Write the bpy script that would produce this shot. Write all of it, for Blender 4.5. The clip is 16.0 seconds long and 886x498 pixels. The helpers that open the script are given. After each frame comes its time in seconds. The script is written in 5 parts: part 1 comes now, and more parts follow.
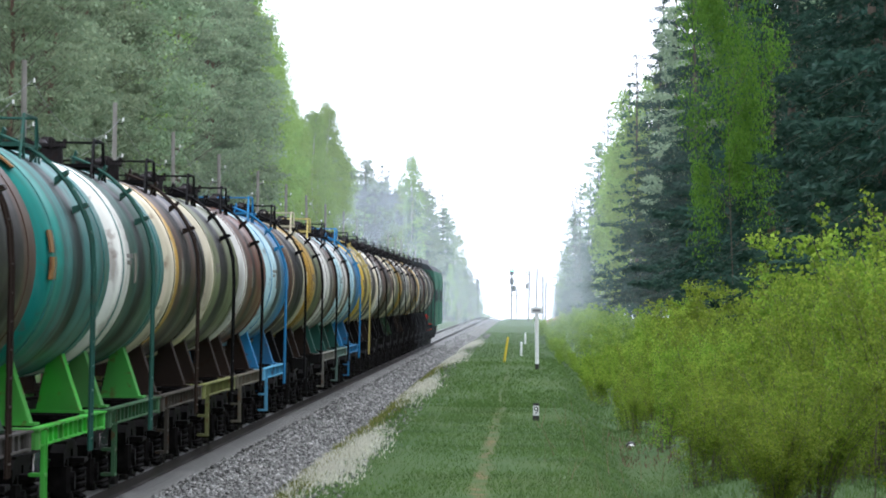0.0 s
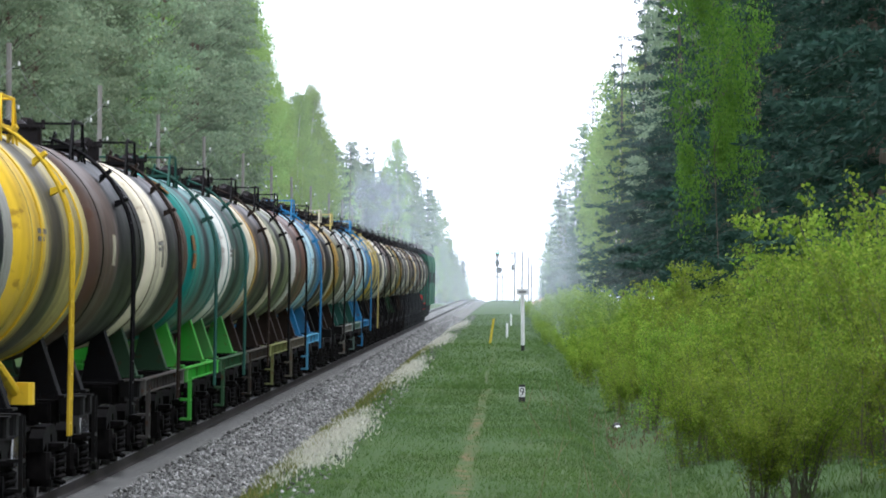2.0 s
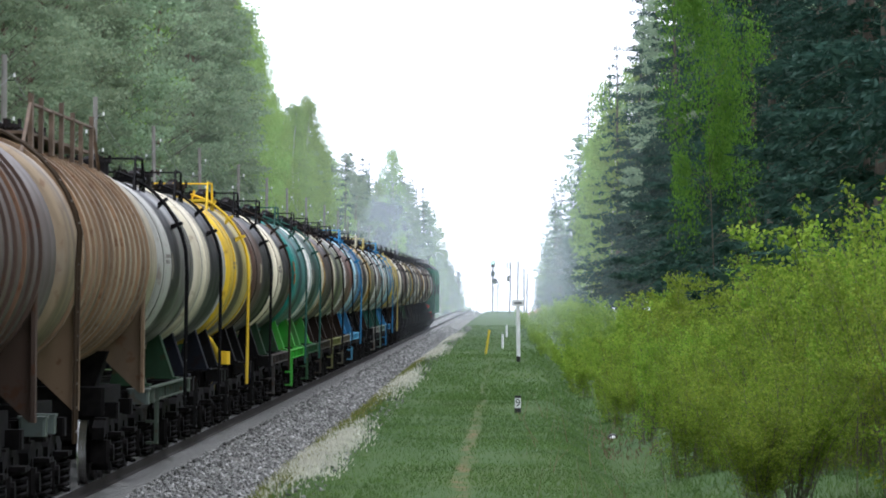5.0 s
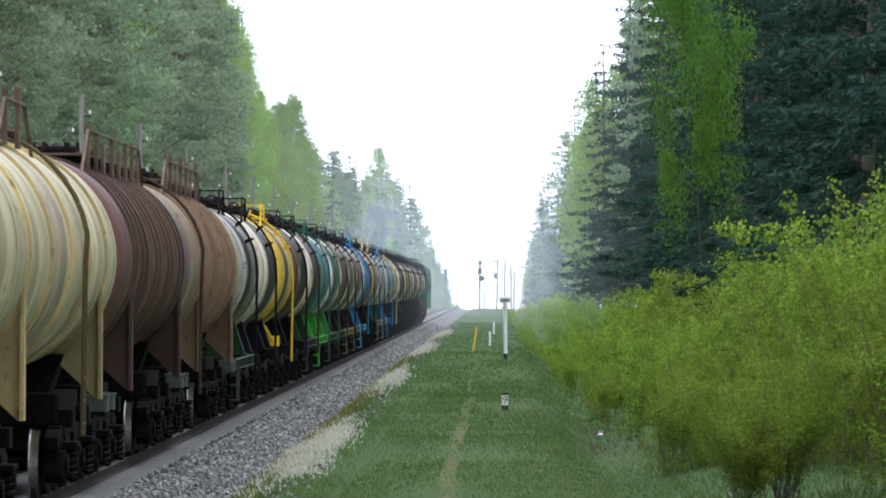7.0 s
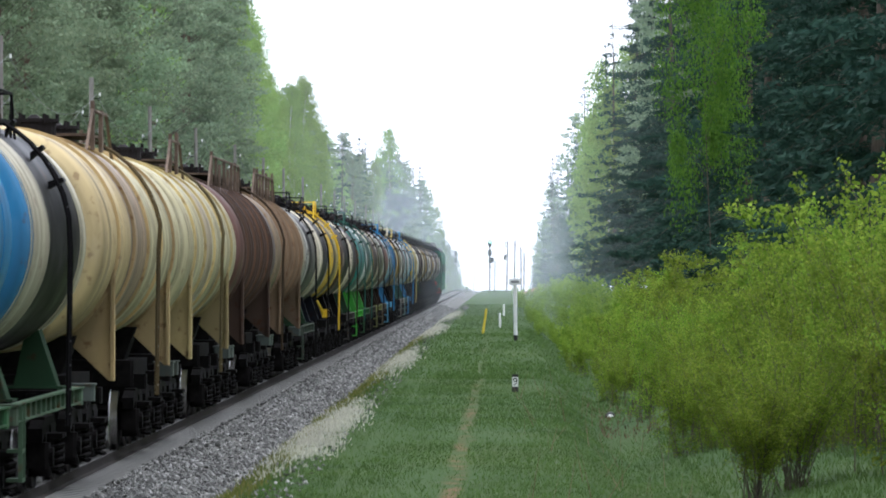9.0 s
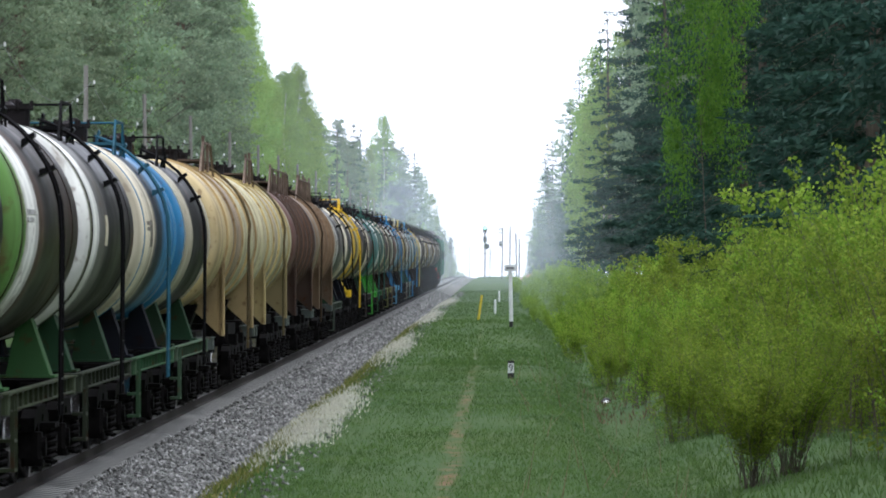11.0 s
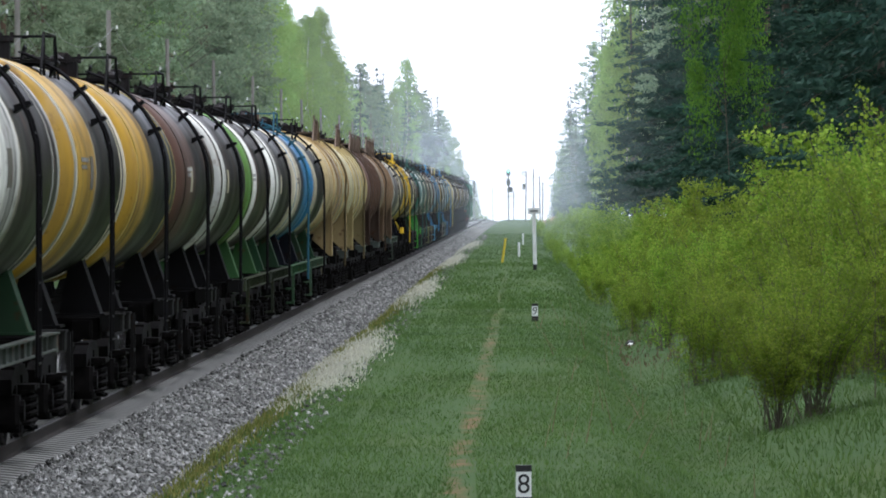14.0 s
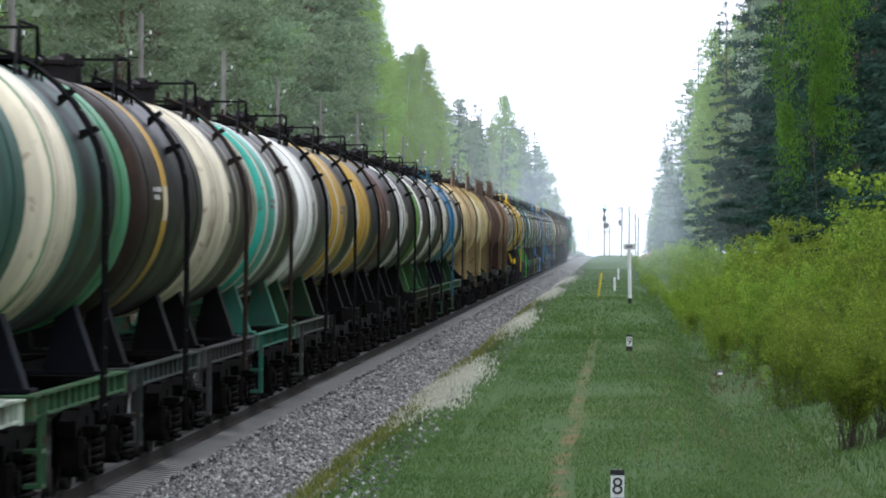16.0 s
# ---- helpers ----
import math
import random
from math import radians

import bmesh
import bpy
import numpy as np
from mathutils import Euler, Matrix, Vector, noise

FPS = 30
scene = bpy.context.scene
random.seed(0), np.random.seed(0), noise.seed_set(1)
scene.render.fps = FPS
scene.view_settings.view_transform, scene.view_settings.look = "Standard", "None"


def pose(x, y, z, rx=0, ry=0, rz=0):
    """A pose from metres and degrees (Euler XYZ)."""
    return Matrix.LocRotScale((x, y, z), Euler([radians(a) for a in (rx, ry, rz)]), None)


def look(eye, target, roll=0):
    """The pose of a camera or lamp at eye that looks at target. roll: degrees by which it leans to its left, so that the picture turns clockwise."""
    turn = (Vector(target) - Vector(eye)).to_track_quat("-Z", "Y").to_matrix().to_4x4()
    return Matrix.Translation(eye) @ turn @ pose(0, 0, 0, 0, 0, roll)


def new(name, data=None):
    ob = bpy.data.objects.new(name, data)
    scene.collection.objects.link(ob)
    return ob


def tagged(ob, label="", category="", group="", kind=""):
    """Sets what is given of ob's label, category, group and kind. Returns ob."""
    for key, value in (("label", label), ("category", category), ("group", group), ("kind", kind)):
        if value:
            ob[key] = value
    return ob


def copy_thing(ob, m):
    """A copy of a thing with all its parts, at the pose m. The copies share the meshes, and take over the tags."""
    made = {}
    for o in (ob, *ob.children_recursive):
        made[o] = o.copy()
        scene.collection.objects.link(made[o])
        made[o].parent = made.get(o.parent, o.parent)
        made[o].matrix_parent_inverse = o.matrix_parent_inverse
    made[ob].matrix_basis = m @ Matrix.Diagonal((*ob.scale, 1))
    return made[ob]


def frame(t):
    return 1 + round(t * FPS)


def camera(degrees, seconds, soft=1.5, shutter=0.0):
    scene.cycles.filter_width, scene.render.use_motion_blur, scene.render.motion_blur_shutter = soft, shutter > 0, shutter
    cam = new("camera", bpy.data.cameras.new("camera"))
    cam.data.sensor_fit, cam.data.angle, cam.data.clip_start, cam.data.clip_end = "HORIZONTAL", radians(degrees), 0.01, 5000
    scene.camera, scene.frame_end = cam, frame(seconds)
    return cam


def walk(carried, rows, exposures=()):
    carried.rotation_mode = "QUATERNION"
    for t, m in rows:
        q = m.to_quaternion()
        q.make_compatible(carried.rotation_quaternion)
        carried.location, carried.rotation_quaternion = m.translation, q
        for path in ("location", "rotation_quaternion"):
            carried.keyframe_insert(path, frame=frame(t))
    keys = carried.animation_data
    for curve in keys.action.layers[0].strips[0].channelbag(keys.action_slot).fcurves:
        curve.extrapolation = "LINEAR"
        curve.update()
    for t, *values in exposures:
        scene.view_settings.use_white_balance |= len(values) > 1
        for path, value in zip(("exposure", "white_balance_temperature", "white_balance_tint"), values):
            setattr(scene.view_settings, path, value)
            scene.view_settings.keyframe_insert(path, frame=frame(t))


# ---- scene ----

# ---- the camera: held by hand beside the line, with a long lens ----
EYE_Z = 2.9
cam = camera(8.34, 16.0, soft=1.9, shutter=0.25)
# seconds, place along the line, tilt up, pan to the left, roll
PATH = (
    (0.0, 0.00, 0.4630, 0.8100, 0.733),
    (0.5, 0.00, 0.4686, 0.8931, 0.604),
    (1.0, 0.00, 0.2249, 0.7375, 0.923),
    (1.5, 0.00, 0.1562, 0.6859, 0.906),
    (2.0, 0.00, 0.2923, 0.6714, 0.540),
    (2.5, 0.00, 0.4034, 0.6252, 0.470),
    (3.0, 0.00, 0.2257, 0.5971, 0.550),
    (3.5, 0.00, 0.2461, 0.5717, 0.447),
    (4.0, 0.00, 0.5882, 0.5335, 0.389),
    (4.5, 0.00, 0.4199, 0.6460, 0.499),
    (7.0, 0.00, 0.3736, 0.5061, 0.313),
    (7.5, 0.00, 0.3376, 0.8284, 0.283),
    (8.0, 0.00, 0.2455, 0.6553, 0.411),
    (8.5, 0.00, 0.2861, 0.5481, 0.288),
    (9.0, 0.00, 0.2009, 0.5990, 0.237),
    (9.5, 0.00, 0.1239, 0.5676, 0.186),
    (12.0, 0.00, 0.0713, 0.6065, -0.069),
    (12.5, 0.00, 0.0958, 0.6981, -0.000),
    (13.0, 0.00, 0.1110, 0.7231, 0.072),
    (13.5, 0.00, -0.0192, 0.7598, -0.394),
    (14.0, 0.00, -0.4596, 0.7772, -0.258),
    (14.5, 0.00, -0.0357, 0.9186, 0.133),
    (15.0, 0.00, -0.1679, 1.1581, 0.185),
    (15.5, -2.00, -0.1066, 1.3293, 0.032),
    (16.0, -9.00, -0.1319, 1.6769, 0.239),
)


def camera_pose(y, tilt, pan, roll):
    turn = Matrix.Rotation(radians(pan), 4, "Z") @ Matrix.Rotation(radians(90 + tilt), 4, "X") @ Matrix.Rotation(radians(roll), 4, "Z")
    return Matrix.Translation((0, y, EYE_Z)) @ turn


walk(cam, [(t, camera_pose(y, tilt, pan, roll)) for t, y, tilt, pan, roll in PATH],
     exposures=[(0.0, 0.48, 5850, 14), (4.5, 0.36, 5850, 14), (9.5, 0.26, 5850, 14), (16.0, 0.18, 5850, 14)])

# ---- overcast daylight ----
SUN_EL, SUN_AZ = radians(74), radians(60)   # azimuth from +y towards +x
world = bpy.data.worlds.new("sky")
scene.world = world
world.use_nodes = True
wn = world.node_tree.nodes
wl = world.node_tree.links
sky = wn.new("ShaderNodeTexSky")
sky.sky_type = "NISHITA"
sky.sun_disc = False
sky.sun_elevation, sky.sun_rotation = SUN_EL, SUN_AZ
sky.air_density, sky.dust_density, sky.ozone_density = 1.0, 4.0, 1.0
cloud = wn.new("ShaderNodeMixRGB")          # a cloud cover over the blue, brighter towards the zenith
cloud.inputs[0].default_value = 0.85
wco = wn.new("ShaderNodeTexCoord")
wsep = wn.new("ShaderNodeSeparateXYZ")
wl.new(wco.outputs["Generated"], wsep.inputs[0])
wup = wn.new("ShaderNodeMapRange")
wup.inputs[3].default_value, wup.inputs[4].default_value = 1.55, 2.45
wup.inputs[1].default_value = 0.3
wl.new(wsep.outputs[2], wup.inputs[0])
wmul = wn.new("ShaderNodeMixRGB")
wmul.blend_type = "MULTIPLY"
wmul.inputs[0].default_value = 1.0
wmul.inputs[1].default_value = (9.6, 9.8, 10.0, 1)
wl.new(wup.outputs[0], wmul.inputs[2])
wl.new(wmul.outputs[0], cloud.inputs[2])
wl.new(sky.outputs[0], cloud.inputs[1])
wl.new(cloud.outputs[0], wn["Background"].inputs[0])
wn["Background"].inputs[1].default_value = 0.12

sun = new("sun", bpy.data.lights.new("sun", "SUN"))
sun.data.energy, sun.data.angle, sun.data.color = 1.1, radians(40), (1.0, 0.96, 0.88)
sun.matrix_world = look((math.sin(SUN_AZ) * 300, math.cos(SUN_AZ) * 300, math.tan(SUN_EL) * 300), (0, 0, 0))

# ---- materials ----
def nodes_of(name):
    m = bpy.data.materials.new(name)
    m.use_nodes = True
    n = m.node_tree.nodes
    return m, n, m.node_tree.links, n["Principled BSDF"]


def tex(n, l, kind, scale, detail=4.0, stretch=None, coord="Object", rough=0.55):
    c = n.new("ShaderNodeTexCoord")
    src = c.outputs[coord]
    if stretch:
        mp = n.new("ShaderNodeMapping")
        mp.inputs["Scale"].default_value = stretch
        l.new(src, mp.inputs[0])
        src = mp.outputs[0]
    t = n.new(kind)
    t.inputs["Scale"].default_value = scale
    if kind == "ShaderNodeTexNoise":
        t.inputs["Detail"].default_value = detail
        t.inputs["Roughness"].default_value = rough
    l.new(src, t.inputs["Vector"])
    return t


def ramp(n, l, src, stops):
    r = n.new("ShaderNodeValToRGB")
    e = r.color_ramp.elements
    while len(e) < len(stops):
        e.new(0.5)
    for k, (p, c) in enumerate(stops):
        e[k].position = p
        e[k].color = (c, c, c, 1) if isinstance(c, (int, float)) else (*c, 1)
    l.new(src, r.inputs[0])
    return r.outputs[0]


def mix(n, l, fac, a, b, kind="MIX"):
    m = n.new("ShaderNodeMixRGB")
    m.blend_type = kind
    for sock, v in ((m.inputs[0], fac), (m.inputs[1], a), (m.inputs[2], b)):
        if isinstance(v, (int, float)):
            sock.default_value = v
        elif isinstance(v, tuple):
            sock.default_value = (*v, 1)
        else:
            l.new(v, sock)
    return m.outputs[0]


def bump(n, l, bs, height, strength=0.3, dist=0.02):
    b = n.new("ShaderNodeBump")
    b.inputs["Strength"].default_value = strength
    b.inputs["Distance"].default_value = dist
    l.new(height, b.inputs["Height"])
    l.new(b.outputs[0], bs.inputs["Normal"])


PAINTS = {}


def paint(rgb, dirt=0.5, rough=0.42, oily=False, rings=0.0):
    """Weathered paint on steel plate: dusty film, runs down the sides, rust chips; oil spilt from the hatch on tanks.
    rings: how strongly plate courses and old runs band the barrel round about."""
    key = (rgb, dirt, rough, oily, rings)
    if key in PAINTS:
        return PAINTS[key]
    m, n, l, bs = nodes_of("weathered_paint")
    info = n.new("ShaderNodeObjectInfo")
    co = n.new("ShaderNodeTexCoord")
    shift = n.new("ShaderNodeVectorMath")
    shift.operation = "MULTIPLY_ADD"
    comb = n.new("ShaderNodeCombineXYZ")
    for k in range(3):
        l.new(info.outputs["Random"], comb.inputs[k])
    l.new(comb.outputs[0], shift.inputs[0])
    shift.inputs[1].default_value = (37.0, 53.0, 19.0)
    l.new(co.outputs["Object"], shift.inputs[2])

    def nz(scale, detail, stretch):
        mp = n.new("ShaderNodeMapping")
        mp.inputs["Scale"].default_value = stretch
        l.new(shift.outputs[0], mp.inputs[0])
        t = n.new("ShaderNodeTexNoise")
        t.inputs["Scale"].default_value, t.inputs["Detail"].default_value = scale, detail
        l.new(mp.outputs[0], t.inputs["Vector"])
        return t.outputs[0]

    big = nz(0.9, 6, (1, 0.5, 0.8))
    runs = nz(1.0, 5, (0.7, 1.5, 0.35))
    fine = nz(5, 6, (1, 0.6, 1))
    grime = tuple(0.3 * c + 0.7 * g * min(1.0, max(rgb) / 0.1) for c, g in zip(rgb, (0.035, 0.03, 0.026)))
    c = mix(n, l, ramp(n, l, runs, [(0.47, 0.0), (0.62, dirt)]), rgb, grime)
    c = mix(n, l, ramp(n, l, big, [(0.45, 0.0), (0.68, dirt * 0.8)]), c, tuple(0.5 * x + 0.5 * g * min(1.0, max(rgb) / 0.3) for x, g in zip(rgb, (0.12, 0.10, 0.08))))
    c = mix(n, l, ramp(n, l, fine, [(0.59, 0.0), (0.67, 0.85 * dirt)]), c, tuple(g * min(1.0, max(rgb) / 0.12) for g in (0.10, 0.042, 0.02)))
    if rings:
        course = nz(1.0, 3, (0.10, 1.35, 0.10))
        streak = nz(1.0, 5, (0.5, 2.4, 0.16))
        c = mix(n, l, ramp(n, l, course, [(0.46, 0.0), (0.54, 0.55 * rings), (0.60, 0.2 * rings)]), c, tuple(0.35 * x + g for x, g in zip(rgb, (0.012, 0.010, 0.008))))
        c = mix(n, l, ramp(n, l, streak, [(0.50, 0.0), (0.66, 0.75 * rings)]), c, tuple(0.22 * x + g for x, g in zip(rgb, (0.022, 0.014, 0.008))))
        scuff = nz(2.0, 8, (1.0, 0.55, 0.4))
        c = mix(n, l, ramp(n, l, scuff, [(0.58, 0.0), (0.68, 0.32 * rings)]), c, tuple(0.55 * x + 0.13 for x in rgb))
        c = mix(n, l, ramp(n, l, scuff, [(0.30, 0.7 * rings), (0.38, 0.0)]), c, (0.085, 0.042, 0.022))
        c = mix(n, l, ramp(n, l, streak, [(0.30, 0.2 * rings), (0.40, 0.0)]), c, tuple(min(0.8, 1.25 * x + 0.03) for x in rgb))
    rg = ramp(n, l, big, [(0.3, rough - 0.08), (0.7, min(0.95, rough + 0.2))])
    if oily:
        sep = n.new("ShaderNodeSeparateXYZ")
        l.new(co.outputs["Object"], sep.inputs[0])
        off = n.new("ShaderNodeMath")
        off.operation = "MULTIPLY_ADD"
        l.new(runs, off.inputs[0])
        off.inputs[1].default_value = 3.4
        off.inputs[2].default_value = -1.3
        ad = n.new("ShaderNodeMath")
        l.new(sep.outputs[1], ad.inputs[0])
        l.new(off.outputs[0], ad.inputs[1])
        ab = n.new("ShaderNodeMath")
        ab.operation = "ABSOLUTE"
        l.new(ad.outputs[0], ab.inputs[0])
        wide = n.new("ShaderNodeMath")
        wide.operation = "MULTIPLY"
        l.new(ab.outputs[0], wide.inputs[0])
        l.new(ramp(n, l, info.outputs["Random"], [(0.0, 0.52), (1.0, 1.15)]), wide.inputs[1])
        mask = ramp(n, l, wide.outputs[0], [(0.45, 0.92), (0.66, 0.6), (1.0, 0.0)])
        c = mix(n, l, mask, c, (0.016, 0.015, 0.015))
    l.new(c, bs.inputs["Base Color"])
    bs.inputs["Specular IOR Level"].default_value = 0.06 if rings else 0.05
    l.new(rg, bs.inputs["Roughness"])
    bump(n, l, bs, fine, 0.12, 0.008)
    PAINTS[key] = m
    return m


def rough_mat(name, a, b, scale=6, rough=0.85, strength=0.4, dist=0.02, stretch=None, metal=0.0, third=None, gloss=0.2):
    m, n, l, bs = nodes_of(name)
    t = tex(n, l, "ShaderNodeTexNoise", scale, 6, stretch)
    t2 = tex(n, l, "ShaderNodeTexNoise", scale * 0.13, 3, stretch)
    c = mix(n, l, ramp(n, l, t.outputs[0], [(0.35, 0.0), (0.65, 1.0)]), a, b)
    c = mix(n, l, ramp(n, l, t2.outputs[0], [(0.4, 0.0), (0.65, 0.6)]), c, third or tuple(0.6 * x for x in a))
    l.new(c, bs.inputs["Base Color"])
    bs.inputs["Roughness"].default_value = rough
    bs.inputs["Metallic"].default_value = metal
    bs.inputs["Specular IOR Level"].default_value = gloss
    bump(n, l, bs, t.outputs[0], strength, dist)
    return m


def leaf_mat(name, a, b, trans=0.35, scale=0.5):
    """Leaves: each clump has its own shade; thin enough to let some light through."""
    m, n, l, bs = nodes_of(name)
    g = n.new("ShaderNodeNewGeometry")
    t = tex(n, l, "ShaderNodeTexNoise", scale, 3)
    info = n.new("ShaderNodeObjectInfo")
    c = mix(n, l, g.outputs["Random Per Island"], a, b)
    c = mix(n, l, ramp(n, l, t.outputs[0], [(0.4, 0.0), (0.65, 0.6)]), c, tuple(0.6 * x for x in a))
    hs = n.new("ShaderNodeHueSaturation")
    l.new(c, hs.inputs["Color"])
    l.new(ramp(n, l, info.outputs["Random"], [(0.0, 0.68), (1.0, 1.2)]), hs.inputs["Value"])
    l.new(ramp(n, l, info.outputs["Random"], [(0.0, 0.485), (1.0, 0.515)]), hs.inputs["Hue"])
    l.new(hs.outputs[0], bs.inputs["Base Color"])
    bs.inputs["Roughness"].default_value = 0.75
    bs.inputs["Specular IOR Level"].default_value = 0.12
    tr = n.new("ShaderNodeBsdfTranslucent")
    l.new(hs.outputs[0], tr.inputs[0])
    ms = n.new("ShaderNodeMixShader")
    ms.inputs[0].default_value = trans
    l.new(bs.outputs[0], ms.inputs[1])
    l.new(tr.outputs[0], ms.inputs[2])
    l.new(ms.outputs[0], n["Material Output"].inputs[0])
    return m


SPRUCE = leaf_mat("spruce_needles", (0.024, 0.060, 0.044), (0.044, 0.092, 0.062), 0.3)
PINE = leaf_mat("pine_needles", (0.200, 0.275, 0.168), (0.280, 0.345, 0.208), 0.45)
BIRCH = leaf_mat("birch_leaves", (0.220, 0.345, 0.088), (0.310, 0.430, 0.125), 0.5)
BUSH = leaf_mat("young_birch_leaves", (0.120, 0.215, 0.018), (0.330, 0.430, 0.060), 0.6)
GRASS = leaf_mat("grass_blades", (0.074, 0.138, 0.036), (0.112, 0.172, 0.045), 0.5, 0.3)
DRY = leaf_mat("dry_flowers", (0.80, 0.78, 0.66), (0.66, 0.65, 0.48), 0.4, 0.3)
BARK = rough_mat("bark", (0.075, 0.06, 0.048), (0.14, 0.115, 0.09), 8, 0.9, 0.6, 0.03, (1, 1, 0.2))
PINEBARK = rough_mat("pine_bark", (0.12, 0.08, 0.058), (0.18, 0.12, 0.085), 6, 0.9, 0.6, 0.03, (1, 1, 0.3))
BIRCHBARK = rough_mat("birch_bark", (0.50, 0.48, 0.44), (0.62, 0.60, 0.56), 3, 0.7, 0.2, 0.01, (1, 1, 3), third=(0.08, 0.07, 0.06))
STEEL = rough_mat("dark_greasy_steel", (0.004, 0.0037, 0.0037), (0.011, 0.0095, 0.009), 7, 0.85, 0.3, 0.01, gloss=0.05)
WORN = rough_mat("worn_rail_steel", (0.50, 0.49, 0.48), (0.62, 0.61, 0.60), 12, 0.25, 0.1, 0.003, metal=1.0, third=(0.40, 0.39, 0.38))
RUST = rough_mat("rusty_rail_side", (0.013, 0.010, 0.009), (0.026, 0.019, 0.015), 12, 0.85, 0.3, 0.004, gloss=0.2)
CONCRETE = rough_mat("old_concrete", (0.19, 0.187, 0.174), (0.28, 0.276, 0.258), 10, 0.9, 0.3, 0.006)
RAILTOP = rough_mat("greasy_rail_top", (0.045, 0.043, 0.042), (0.085, 0.082, 0.080), 12, 0.5, 0.1, 0.003, metal=0.5)
WOOD = rough_mat("grey_weathered_wood", (0.20, 0.185, 0.165), (0.30, 0.28, 0.25), 5, 0.85, 0.4, 0.01, (1, 1, 0.15))
TARRED = rough_mat("tarred_wood", (0.055, 0.050, 0.046), (0.10, 0.092, 0.085), 5, 0.85, 0.4, 0.01, (1, 1, 0.15))
WHITE = rough_mat("white_paint", (0.72, 0.72, 0.70), (0.82, 0.82, 0.80), 8, 0.6, 0.1, 0.004, third=(0.55, 0.54, 0.50))
BLACK = rough_mat("black_paint", (0.018, 0.018, 0.018), (0.03, 0.03, 0.03), 8, 0.5, 0.1, 0.004)
YELLOW = rough_mat("yellow_paint", (0.62, 0.45, 0.03), (0.72, 0.55, 0.06), 8, 0.5, 0.1, 0.004)


def ground_mat():
    m, n, l, bs = nodes_of("trackside_ground")
    sep = n.new("ShaderNodeSeparateXYZ")
    co = n.new("ShaderNodeTexCoord")
    l.new(co.outputs["Object"], sep.inputs[0])
    fine = tex(n, l, "ShaderNodeTexNoise", 6, 8, (1, 1, 1))
    mid = tex(n, l, "ShaderNodeTexNoise", 0.55, 5, (1, 0.35, 1))
    big = tex(n, l, "ShaderNodeTexNoise", 0.12, 3, (1, 0.4, 1))
    g = mix(n, l, ramp(n, l, fine.outputs[0], [(0.35, 0.0), (0.65, 1.0)]), (0.033, 0.062, 0.019), (0.046, 0.077, 0.024))
    g = mix(n, l, ramp(n, l, mid.outputs[0], [(0.45, 0.0), (0.65, 0.7)]), g, (0.056, 0.079, 0.025))
    g = mix(n, l, ramp(n, l, big.outputs[0], [(0.45, 0.0), (0.7, 0.6)]), g, (0.035, 0.067, 0.026))
    # bare trodden earth along the footpath, a wandering line
    wob = n.new("ShaderNodeMath")
    wob.operation = "MULTIPLY_ADD"
    l.new(mid.outputs[0], wob.inputs[0])
    wob.inputs[1].default_value = 0.35
    l.new(sep.outputs[0], wob.inputs[2])
    pr = n.new("ShaderNodeMapRange")
    pr.inputs[1].default_value, pr.inputs[2].default_value = -1.38, 0.03
    l.new(wob.outputs[0], pr.inputs[0])
    band = ramp(n, l, pr.outputs[0], [(0.34, 0.0), (0.47, 0.8), (0.53, 0.8), (0.66, 0.0)])
    spots = ramp(n, l, tex(n, l, "ShaderNodeTexNoise", 1.7, 6, (1, 0.35, 1)).outputs[0], [(0.46, 0.0), (0.62, 1.0)])
    fade = n.new("ShaderNodeMapRange")      # the path is lost in the grass up the line
    fade.inputs[1].default_value, fade.inputs[2].default_value = 110.0, 230.0
    fade.inputs[3].default_value, fade.inputs[4].default_value = 1.0, 0.15
    l.new(sep.outputs[1], fade.inputs[0])
    spots = mix(n, l, 1.0, spots, fade.outputs[0], "MULTIPLY")
    g = mix(n, l, mix(n, l, 1.0, band, spots, "MULTIPLY"), g, (0.145, 0.085, 0.048))
    l.new(g, bs.inputs["Base Color"])
    bs.inputs["Roughness"].default_value = 0.95
    bs.inputs["Specular IOR Level"].default_value = 0.08
    bump(n, l, bs, fine.outputs[0], 0.7, 0.06)
    return m


GROUND = ground_mat()


